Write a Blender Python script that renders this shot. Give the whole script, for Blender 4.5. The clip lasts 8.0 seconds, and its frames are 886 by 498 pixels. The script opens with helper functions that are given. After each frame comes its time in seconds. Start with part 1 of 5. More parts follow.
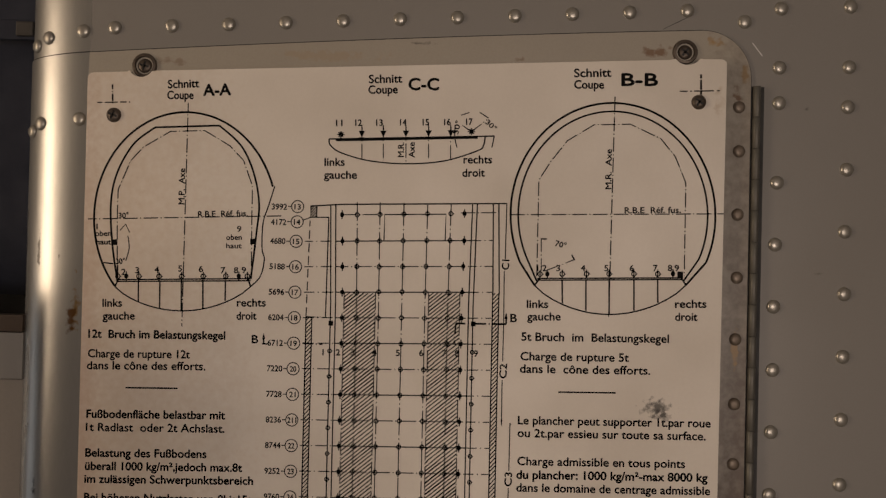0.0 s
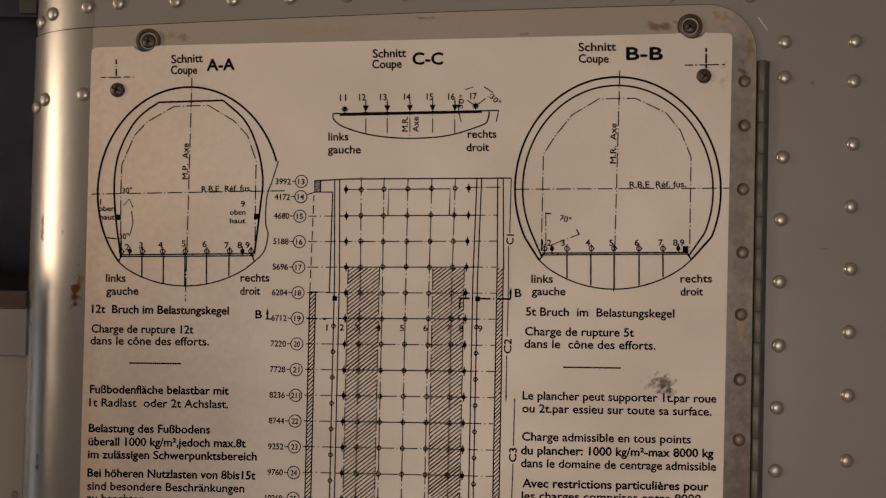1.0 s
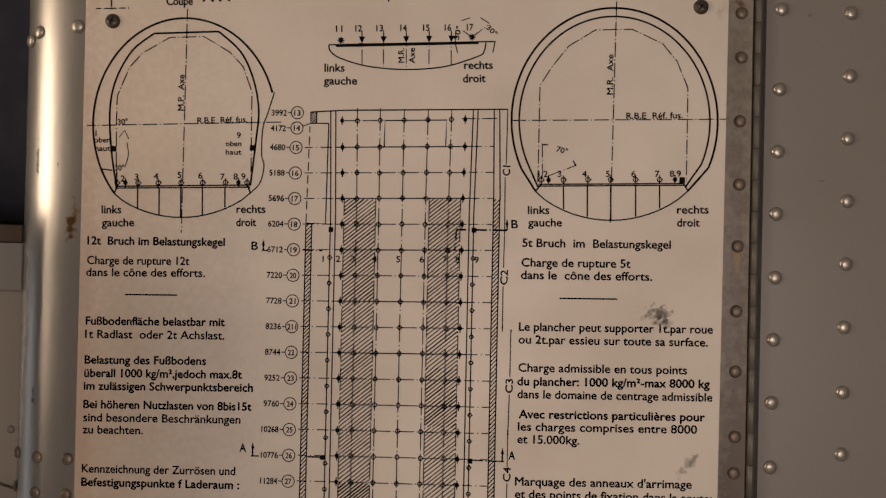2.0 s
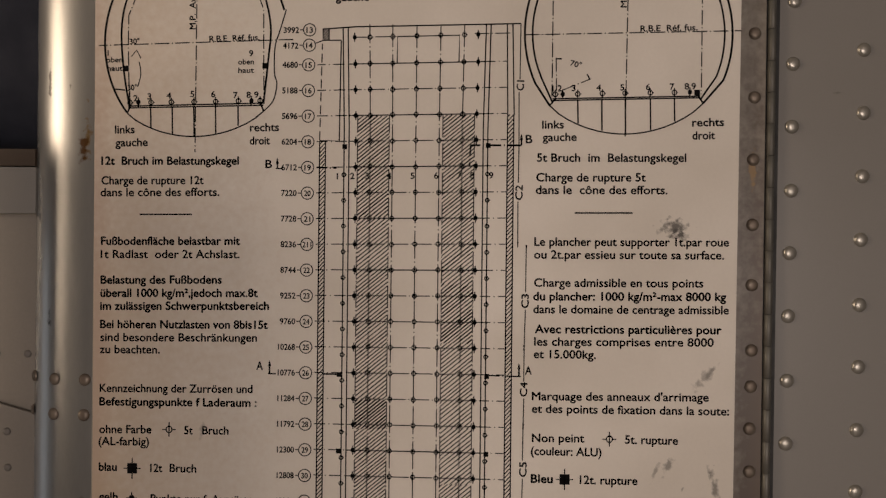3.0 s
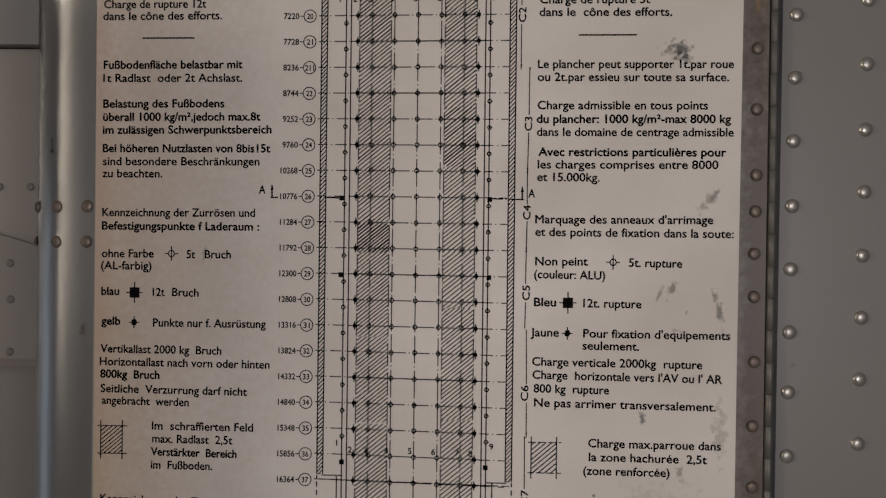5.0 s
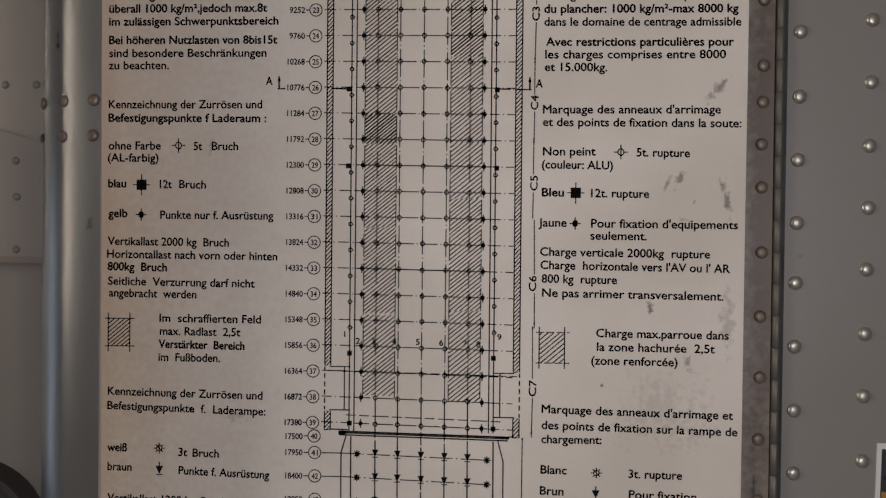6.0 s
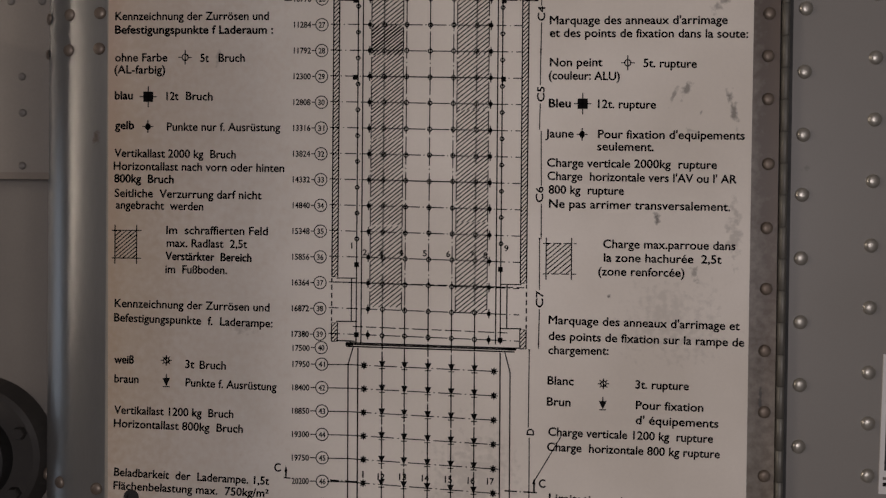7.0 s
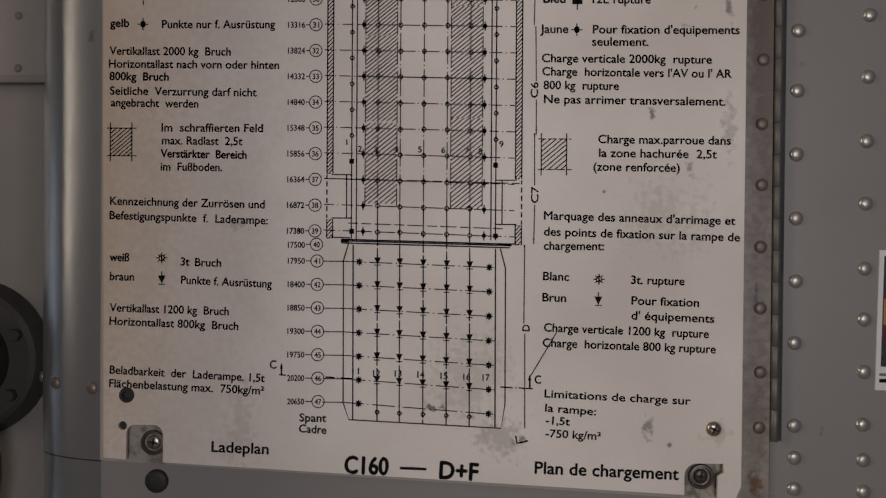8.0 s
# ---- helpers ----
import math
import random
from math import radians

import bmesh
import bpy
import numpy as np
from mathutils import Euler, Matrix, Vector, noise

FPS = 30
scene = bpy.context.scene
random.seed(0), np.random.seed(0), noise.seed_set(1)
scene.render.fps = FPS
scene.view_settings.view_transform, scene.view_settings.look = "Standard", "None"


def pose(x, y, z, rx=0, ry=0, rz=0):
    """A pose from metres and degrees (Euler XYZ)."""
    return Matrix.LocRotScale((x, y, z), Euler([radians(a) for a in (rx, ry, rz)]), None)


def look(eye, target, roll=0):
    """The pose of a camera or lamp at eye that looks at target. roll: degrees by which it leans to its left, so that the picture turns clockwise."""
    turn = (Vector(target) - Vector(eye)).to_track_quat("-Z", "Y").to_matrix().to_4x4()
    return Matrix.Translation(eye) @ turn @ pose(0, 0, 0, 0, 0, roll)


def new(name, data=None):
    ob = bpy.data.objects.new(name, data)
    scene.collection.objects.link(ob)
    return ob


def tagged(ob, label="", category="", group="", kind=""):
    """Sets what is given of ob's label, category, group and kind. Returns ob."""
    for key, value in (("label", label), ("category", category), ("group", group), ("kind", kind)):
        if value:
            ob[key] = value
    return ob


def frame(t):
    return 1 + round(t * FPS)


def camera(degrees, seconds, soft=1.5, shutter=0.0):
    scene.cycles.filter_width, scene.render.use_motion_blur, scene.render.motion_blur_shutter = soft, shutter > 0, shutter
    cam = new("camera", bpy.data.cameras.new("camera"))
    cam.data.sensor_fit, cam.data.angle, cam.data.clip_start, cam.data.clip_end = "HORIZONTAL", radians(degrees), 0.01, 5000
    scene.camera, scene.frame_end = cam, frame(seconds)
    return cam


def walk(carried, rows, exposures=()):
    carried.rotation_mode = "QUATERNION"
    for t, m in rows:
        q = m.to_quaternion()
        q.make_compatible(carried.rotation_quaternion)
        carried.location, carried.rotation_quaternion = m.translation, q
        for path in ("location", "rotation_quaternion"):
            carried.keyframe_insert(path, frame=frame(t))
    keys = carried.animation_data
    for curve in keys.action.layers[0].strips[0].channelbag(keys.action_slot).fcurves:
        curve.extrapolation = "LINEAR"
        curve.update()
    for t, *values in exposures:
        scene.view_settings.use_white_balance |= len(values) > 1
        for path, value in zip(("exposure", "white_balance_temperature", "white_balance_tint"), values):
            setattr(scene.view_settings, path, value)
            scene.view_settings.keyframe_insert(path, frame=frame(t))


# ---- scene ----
cam = camera(62.0, 8.0, soft=1.3)
PATH = [
    (0, (0.0305, -0.4536, 1.5625), (0.0124, 1.5461, 1.5962), 1.21),
    (0.5, (0.0307, -0.4531, 1.5613), (0.0090, 1.5464, 1.5986), 1.20),
    (0.6, (0.0312, -0.4528, 1.5590), (0.0087, 1.5467, 1.5966), 1.20),
    (0.7, (0.0315, -0.4526, 1.5551), (0.0082, 1.5469, 1.5930), 1.19),
    (0.8, (0.0312, -0.4523, 1.5491), (0.0070, 1.5472, 1.5873), 1.18),
    (0.9, (0.0300, -0.4520, 1.5459), (0.0050, 1.5475, 1.5844), 1.17),
    (1, (0.0300, -0.4517, 1.5458), (0.0041, 1.5477, 1.5847), 1.17),
    (1.1, (0.0289, -0.4517, 1.5471), (0.0035, 1.5478, 1.5850), 1.14),
    (1.2, (0.0281, -0.4516, 1.5456), (0.0032, 1.5479, 1.5825), 1.12),
    (1.3, (0.0278, -0.4516, 1.5428), (0.0033, 1.5479, 1.5786), 1.10),
    (1.4, (0.0278, -0.4516, 1.5388), (0.0037, 1.5480, 1.5737), 1.08),
    (1.5, (0.0304, -0.4515, 1.5366), (0.0067, 1.5481, 1.5704), 1.06),
    (1.6, (0.0293, -0.4513, 1.5327), (0.0060, 1.5483, 1.5655), 1.08),
    (1.7, (0.0302, -0.4510, 1.5287), (0.0071, 1.5486, 1.5606), 1.11),
    (1.8, (0.0312, -0.4508, 1.5207), (0.0083, 1.5488, 1.5516), 1.14),
    (1.9, (0.0339, -0.4505, 1.5172), (0.0112, 1.5491, 1.5471), 1.16),
    (2, (0.0323, -0.4503, 1.5061), (0.0098, 1.5494, 1.5350), 1.19),
    (2.2, (0.0321, -0.4494, 1.4909), (0.0058, 1.5503, 1.5129), 1.04),
    (3.3, (0.0237, -0.4491, 1.4421), (-0.0076, 1.5506, 1.4431), 0.52),
    (3.4, (0.0233, -0.4492, 1.4342), (-0.0104, 1.5505, 1.4388), 0.57),
    (3.5, (0.0231, -0.4492, 1.4281), (-0.0127, 1.5504, 1.4361), 0.63),
    (3.6, (0.0225, -0.4492, 1.4219), (-0.0128, 1.5504, 1.4302), 0.62),
    (3.7, (0.0218, -0.4492, 1.4176), (-0.0131, 1.5504, 1.4262), 0.61),
    (3.8, (0.0225, -0.4492, 1.4100), (-0.0119, 1.5504, 1.4189), 0.61),
    (3.9, (0.0232, -0.4493, 1.4050), (-0.0107, 1.5504, 1.4142), 0.60),
    (4, (0.0250, -0.4493, 1.3974), (-0.0084, 1.5504, 1.4069), 0.59),
    (4.1, (0.0265, -0.4489, 1.3932), (-0.0094, 1.5508, 1.4017), 0.62),
    (4.2, (0.0278, -0.4485, 1.3859), (-0.0105, 1.5511, 1.3934), 0.64),
    (4.3, (0.0283, -0.4481, 1.3821), (-0.0124, 1.5514, 1.3887), 0.67),
    (4.4, (0.0292, -0.4478, 1.3798), (-0.0140, 1.5518, 1.3853), 0.69),
    (4.5, (0.0304, -0.4474, 1.3771), (-0.0153, 1.5521, 1.3817), 0.71),
    (4.6, (0.0298, -0.4474, 1.3703), (-0.0152, 1.5521, 1.3740), 0.70),
    (4.7, (0.0294, -0.4473, 1.3667), (-0.0151, 1.5522, 1.3695), 0.69),
    (5.8, (0.0239, -0.4471, 1.3027), (-0.0140, 1.5525, 1.2961), 0.55),
    (5.9, (0.0236, -0.4471, 1.2969), (-0.0137, 1.5525, 1.2895), 0.54),
    (6, (0.0225, -0.4471, 1.2893), (-0.0143, 1.5525, 1.2810), 0.52),
    (6.1, (0.0225, -0.4471, 1.2832), (-0.0141, 1.5525, 1.2744), 0.48),
    (6.2, (0.0224, -0.4471, 1.2733), (-0.0140, 1.5525, 1.2640), 0.44),
    (6.3, (0.0220, -0.4471, 1.2673), (-0.0142, 1.5525, 1.2576), 0.40),
    (6.4, (0.0217, -0.4472, 1.2613), (-0.0144, 1.5525, 1.2511), 0.35),
    (6.5, (0.0215, -0.4472, 1.2574), (-0.0144, 1.5525, 1.2466), 0.31),
    (6.6, (0.0203, -0.4472, 1.2525), (-0.0149, 1.5524, 1.2418), 0.34),
    (6.7, (0.0192, -0.4473, 1.2483), (-0.0155, 1.5524, 1.2377), 0.38),
    (6.8, (0.0182, -0.4473, 1.2404), (-0.0160, 1.5523, 1.2299), 0.41),
    (6.9, (0.0178, -0.4474, 1.2380), (-0.0158, 1.5523, 1.2275), 0.44),
    (7, (0.0179, -0.4475, 1.2359), (-0.0152, 1.5522, 1.2255), 0.48),
    (7.1, (0.0192, -0.4475, 1.2323), (-0.0141, 1.5522, 1.2223), 0.45),
    (7.2, (0.0204, -0.4475, 1.2235), (-0.0130, 1.5522, 1.2138), 0.42),
    (7.3, (0.0211, -0.4475, 1.2180), (-0.0125, 1.5522, 1.2085), 0.40),
    (7.4, (0.0220, -0.4475, 1.2096), (-0.0118, 1.5522, 1.2004), 0.36),
    (7.5, (0.0221, -0.4475, 1.2043), (-0.0118, 1.5522, 1.1954), 0.34),
    (7.6, (0.0221, -0.4475, 1.1963), (-0.0082, 1.5523, 1.1868), 0.36),
    (7.7, (0.0222, -0.4475, 1.1895), (-0.0097, 1.5522, 1.1812), 0.35),
    (8, (0.0221, -0.4475, 1.1717), (-0.0147, 1.5521, 1.1665), 0.34),
]
walk(cam, [(t, look(eye, target, roll)) for t, eye, target, roll in PATH],
     [(0.0, -0.16, 8500, 23), (0.6, -0.15, 8500, 24), (1.0, 0.0, 8450, 25), (2.2, 0.09, 8450, 25), (3.4, 0.02, 7500, 20), (6.0, 0.17, 6650, 17), (7.0, -0.10, 6800, 21), (8.0, 0.02, 6600, 19)])

# ---- world, light, exposure ----
world = bpy.data.worlds.new("world")
scene.world = world
world.use_nodes = True
sky = world.node_tree.nodes.new("ShaderNodeTexSky")
sky.sky_type = "NISHITA"
sky.sun_disc = False
sky.sun_elevation, sky.sun_rotation = radians(35), radians(-60)
back = world.node_tree.nodes["Background"]
back.inputs["Strength"].default_value = 0.1
world.node_tree.links.new(sky.outputs["Color"], back.inputs["Color"])


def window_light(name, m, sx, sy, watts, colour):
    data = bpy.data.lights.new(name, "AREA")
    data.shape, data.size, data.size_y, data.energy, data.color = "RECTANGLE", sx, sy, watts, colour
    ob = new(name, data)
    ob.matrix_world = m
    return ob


# unseen lamp for the light from the left; no doorway is built
window_light("unseen_left_lamp", look((-1.95, -0.95, 1.62), (0.0, 0.0, 1.45)), 0.42, 1.1, 12.0, (1.0, 0.915, 0.76))
# unseen bluish lamp added to tint and streak the lower post
window_light("post_tint_lamp", look((-1.95, -0.40, 0.85), (-0.24, 0.0, 1.15)), 0.34, 1.2, 1.1, (0.60, 0.80, 1.0))
# fill lamp added out of view behind the camera to brighten wall and placard
window_light("front_fill_lamp", look((0.35, -2.6, 1.30), (0.0, 0.0, 1.2)), 1.1, 0.8, 19.5, (0.95, 0.955, 0.97))

MM = 0.001


# ---- materials ----
def material(name, base, rough, metal=0.0, spread=0.06, grain=400.0, stain=12.0, bump=0.05, stains_and_tints=(), dark=None, streak=1.0, spec=0.5):
    """Base colour varied at two scales, with fine relief; patches of stain or tint: (x, z, radius x, radius z,
    strength, colour) in metres.
    """
    mat = bpy.data.materials.new(name)
    mat.use_nodes = True
    tree = mat.node_tree
    nodes, link = tree.nodes, tree.links.new
    bsdf = nodes["Principled BSDF"]
    place = nodes.new("ShaderNodeTexCoord").outputs["Object"]
    stretch = nodes.new("ShaderNodeMapping")
    stretch.inputs["Scale"].default_value = (1, 1, streak)
    link(place, stretch.inputs["Vector"])

    def cloud(scale, detail, vector):
        n = nodes.new("ShaderNodeTexNoise")
        n.inputs["Scale"].default_value, n.inputs["Detail"].default_value = scale, detail
        link(vector, n.inputs["Vector"])
        return n.outputs["Fac"]

    def ramp(value, lo, hi, a=0.0, b=1.0):
        r = nodes.new("ShaderNodeMapRange")
        r.inputs["From Min"].default_value, r.inputs["From Max"].default_value = lo, hi
        r.inputs["To Min"].default_value, r.inputs["To Max"].default_value = a, b
        link(value, r.inputs["Value"])
        return r.outputs["Result"]

    def mix(fac, a, b):
        m = nodes.new("ShaderNodeMix")
        m.data_type = "RGBA"
        for value, socket in ((fac, m.inputs["Factor"]), (a, m.inputs["A"]), (b, m.inputs["B"])):
            if isinstance(value, (tuple, float)):
                socket.default_value = value
            else:
                link(value, socket)
        return m.outputs["Result"]

    def math_node(op, a, b):
        m = nodes.new("ShaderNodeMath")
        m.operation = op
        for value, socket in ((a, m.inputs[0]), (b, m.inputs[1])):
            if isinstance(value, float):
                socket.default_value = value
            else:
                link(value, socket)
        return m.outputs["Value"]

    big, fine = cloud(stain, 5, stretch.outputs["Vector"]), cloud(grain, 3, stretch.outputs["Vector"])
    low = dark or tuple(c * (1 - 3 * spread) for c in base)
    colour = mix(ramp(big, 0.35, 0.7), (*base, 1), (*low, 1))
    colour = mix(ramp(fine, 0.3, 0.75, 0.0, spread * 3), colour, (*(c * 0.55 for c in base), 1))
    if stains_and_tints:
        rag = cloud(240.0, 8, place)
        rag_wide = cloud(45.0, 3, place)
        for x, z, rx, rz, strength, tint, *lean in stains_and_tints:
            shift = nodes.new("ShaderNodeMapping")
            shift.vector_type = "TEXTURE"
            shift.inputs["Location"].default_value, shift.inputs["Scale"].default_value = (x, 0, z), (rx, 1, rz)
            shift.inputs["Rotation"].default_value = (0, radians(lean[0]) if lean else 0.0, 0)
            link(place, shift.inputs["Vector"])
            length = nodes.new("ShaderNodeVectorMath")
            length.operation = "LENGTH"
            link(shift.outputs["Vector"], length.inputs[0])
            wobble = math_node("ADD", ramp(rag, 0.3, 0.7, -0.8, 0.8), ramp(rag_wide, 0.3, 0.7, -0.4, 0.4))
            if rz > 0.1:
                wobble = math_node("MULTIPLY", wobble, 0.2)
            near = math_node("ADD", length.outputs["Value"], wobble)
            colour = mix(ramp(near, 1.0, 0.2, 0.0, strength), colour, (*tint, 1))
    link(colour, bsdf.inputs["Base Color"])
    bsdf.inputs["Metallic"].default_value = metal
    bsdf.inputs["Specular IOR Level"].default_value = spec
    link(ramp(big, 0.3, 0.7, max(0.05, rough - 0.08), min(1, rough + 0.1)), bsdf.inputs["Roughness"])
    if bump:
        b = nodes.new("ShaderNodeBump")
        b.inputs["Strength"].default_value, b.inputs["Distance"].default_value = bump, 0.0006
        link(fine, b.inputs["Height"])
        link(b.outputs["Normal"], bsdf.inputs["Normal"])
    return mat


RUST, GRIME_SHADE, OCHRE = (0.16, 0.07, 0.025), (0.06, 0.055, 0.05), (0.36, 0.22, 0.09)
PAINT = material("grey_painted_aluminium", (0.250, 0.237, 0.220), 0.36, 0.0, 0.03, 900, 6, 0.06, stains_and_tints=(
    (0.2517, 1.6625, 0.0012, 0.0012, 0.7, GRIME_SHADE), (0.2597, 1.5598, 0.004, 0.0012, 0.5, GRIME_SHADE), (0.232, 1.285, 0.005, 0.003, 0.35, GRIME_SHADE), (0.246, 1.060, 0.0012, 0.004, 0.4, GRIME_SHADE)), spec=0.6)
# the two round dark patches put the cutouts' shade, with grime, into the door colour
DOOR = material("worn_grey_door_paint", (0.39, 0.355, 0.30), 0.33, 0.0, 0.05, 700, 9, 0.08, stains_and_tints=(
    (0.1575, 1.6965, 0.0085, 0.0030, 0.8, RUST), (0.0718, 1.6898, 0.0050, 0.0016, 0.7, RUST), (0.0084, 1.6988, 0.0110, 0.0014, 0.7, GRIME_SHADE), (-0.1455, 1.6844, 0.012, 0.003, 0.4, RUST), (-0.0469, 1.6899, 0.03, 0.003, 0.25, OCHRE), (-0.1655, 1.050, 0.0170, 0.0170, 0.6, GRIME_SHADE), (0.1941, 1.7024, 0.0060, 0.0036, 0.85, OCHRE), (0.2126, 1.6835, 0.0022, 0.0060, 0.8, OCHRE), (0.2080, 1.6686, 0.0030, 0.0060, 0.9, RUST),
    # the tall brown band mixes staining with the strip's shade beside the placard
    (0.212, 1.33, 0.035, 0.46, 0.95, (0.110, 0.079, 0.061)), (0.2083, 1.5115, 0.0019, 0.0103, 0.8, OCHRE), (0.2061, 1.0306, 0.0045, 0.0080, 0.8, RUST), (0.2052, 1.1443, 0.0010, 0.0080, 0.8, GRIME_SHADE), (0.1722, 1.033, 0.0170, 0.0170, 0.6, GRIME_SHADE)), spec=0.6)
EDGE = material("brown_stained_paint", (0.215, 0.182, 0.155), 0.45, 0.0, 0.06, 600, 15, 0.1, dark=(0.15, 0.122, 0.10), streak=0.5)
POST = material("scuffed_semi_gloss_aluminium", (0.47, 0.47, 0.455), 0.29, 0.80, 0.04, 700, 14, 0.04, streak=0.2, stains_and_tints=(
    (-0.2030, 1.5316, 0.0030, 0.0150, 0.9, OCHRE), (-0.2055, 1.5240, 0.0030, 0.0090, 0.9, RUST), (-0.2284, 1.4157, 0.0018, 0.0055, 0.95, GRIME_SHADE), (-0.2296, 1.5651, 0.0012, 0.0115, 0.8, GRIME_SHADE), (-0.2149, 1.5601, 0.0010, 0.0024, 0.9, GRIME_SHADE), (-0.2050, 1.300, 0.0020, 0.0040, 0.5, RUST)))
PLATE = material("cream_placard_enamel", (0.80, 0.745, 0.675), 0.50, 0.0, 0.025, 500, 11, 0.03, dark=(0.69, 0.635, 0.565), stains_and_tints=(
    # the first three entries turn the plate tan to brown towards its left edge
    (-0.205, 1.32, 0.125, 0.55, 0.62, (0.56, 0.42, 0.30)), (-0.194, 1.36, 0.012, 0.40, 0.35, (0.45, 0.27, 0.19)), (-0.205, 1.19, 0.060, 0.20, 0.45, (0.52, 0.40, 0.26)), (0.1591, 1.4759, 0.0105, 0.0050, 0.85, GRIME_SHADE), (0.1626, 1.4715, 0.0050, 0.0034, 0.9, GRIME_SHADE), (0.1776, 1.3842, 0.0030, 0.0100, 0.45, GRIME_SHADE, 42), (0.1825, 1.3890, 0.0014, 0.0060, 0.4, GRIME_SHADE, 40), (0.1567, 1.3307, 0.0024, 0.0080, 0.6, GRIME_SHADE, 28), (0.1489, 1.3271, 0.0012, 0.0066, 0.5, GRIME_SHADE, 24), (0.1849, 1.3191, 0.0026, 0.0140, 0.65, GRIME_SHADE, -14), (0.1660, 1.3180, 0.0010, 0.0026, 0.5, GRIME_SHADE, 30),
    (0.1394, 1.2529, 0.0026, 0.0035, 0.75, GRIME_SHADE), (0.1627, 1.2201, 0.0026, 0.0040, 0.5, GRIME_SHADE), (0.1389, 1.0628, 0.0040, 0.0090, 0.6, GRIME_SHADE), (0.1513, 1.0526, 0.0024, 0.0024, 0.75, GRIME_SHADE), (0.0079, 1.0737, 0.0060, 0.0022, 0.8, GRIME_SHADE), (0.0620, 1.0548, 0.0045, 0.0034, 0.65, GRIME_SHADE),
    (0.1795, 1.0614, 0.0080, 0.0065, 0.28, OCHRE), (0.0500, 1.0570, 0.0180, 0.0120, 0.3, GRIME_SHADE), (0.0300, 1.0950, 0.0250, 0.0300, 0.16, GRIME_SHADE), (0.1604, 1.3064, 0.0034, 0.0017, 0.5, GRIME_SHADE), (0.1110, 1.2056, 0.0014, 0.0014, 0.8, GRIME_SHADE), (-0.1273, 1.3493, 0.0017, 0.0048, 0.35, GRIME_SHADE), (-0.1119, 1.1840, 0.0080, 0.0040, 0.25, GRIME_SHADE), (0.186, 1.245, 0.004, 0.020, 0.3, GRIME_SHADE), (0.15, 1.19, 0.03, 0.02, 0.15, GRIME_SHADE), (0.1942, 1.6627, 0.003, 0.010, 0.3, OCHRE), (-0.110, 1.060, 0.010, 0.030, 0.12, GRIME_SHADE)), spec=0.35)
INK = material("black_screen_ink", (0.007, 0.0065, 0.0065), 0.7, 0.0, 0.02, 900, 30, 0.0, spec=0.06)
RIVET = material("bare_rivet_metal", (0.46, 0.435, 0.385), 0.30, 0.65, 0.05, 900, 60, 0.08)
DULL = material("stained_rivet_metal", (0.30, 0.25, 0.205), 0.40, 0.45, 0.08, 900, 90, 0.1, dark=(0.14, 0.105, 0.08))
HINGE = material("grey_green_hinge_metal", (0.17, 0.168, 0.15), 0.48, 0.45, 0.06, 700, 40, 0.1, dark=(0.12, 0.11, 0.095))
SCREW = material("dark_zinc_screw", (0.125, 0.10, 0.082), 0.42, 0.65, 0.08, 900, 80, 0.1)
BRIGHT = material("bright_screw_metal", (0.46, 0.40, 0.33), 0.3, 0.9, 0.05, 900, 80, 0.08)
BLACK = material("dull_black", (0.02, 0.019, 0.018), 0.6, 0.0, 0.05, 700, 60, 0.1)
PALE = material("pale_bulkhead_paint", (0.25, 0.225, 0.198), 0.42, 0.0, 0.05, 500, 9, 0.08)
FRAME = material("grey_bulkhead_paint", (0.165, 0.150, 0.135), 0.5, 0.0, 0.05, 500, 9, 0.08)
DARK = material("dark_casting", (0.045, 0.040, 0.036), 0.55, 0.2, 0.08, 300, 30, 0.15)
RAIL = material("dark_varnished_rail", (0.07, 0.046, 0.032), 0.45, 0.0, 0.08, 500, 20, 0.1)
NAVY = material("dark_blue_fabric", (0.008, 0.012, 0.026), 0.8, 0.0, 0.08, 500, 30, 0.2)
CARD = material("white_card", (0.75, 0.74, 0.73), 0.35, 0.0, 0.02, 400, 20, 0.0)
PHOTO = material("dark_printed_photograph", (0.05, 0.05, 0.06), 0.3, 0.0, 0.2, 300, 80, 0.0, dark=(0.02, 0.02, 0.025))
ORANGE = material("orange_print", (0.55, 0.26, 0.06), 0.3, 0.0, 0.1, 300, 60, 0.0)
MAROON = material("dark_red_rubber", (0.09, 0.013, 0.011), 0.4, 0.0, 0.1, 300, 60, 0.0)
CABIN = material("cabin_lining", (0.34, 0.32, 0.30), 0.7, 0.0, 0.05, 200, 4, 0.05)
FLOOR = material("cargo_floor_metal", (0.16, 0.16, 0.16), 0.5, 0.3, 0.08, 200, 4, 0.1)


# ---- builders ----
def finish(name, bm, mat, smooth=False):
    mesh = bpy.data.meshes.new(name)
    bmesh.ops.recalc_face_normals(bm, faces=bm.faces[:])
    bm.to_mesh(mesh)
    bm.free()
    mesh.materials.append(mat)
    if smooth:
        mesh.shade_smooth()
    return mesh


def part(name, bm, mat, parent=None, label="", m=None, smooth=False):
    ob = new(name, bm if isinstance(bm, bpy.types.Mesh) else finish(name, bm, mat, smooth))
    if m is not None:
        ob.matrix_basis = m
    ob.parent = parent
    return tagged(ob, label) if label else ob


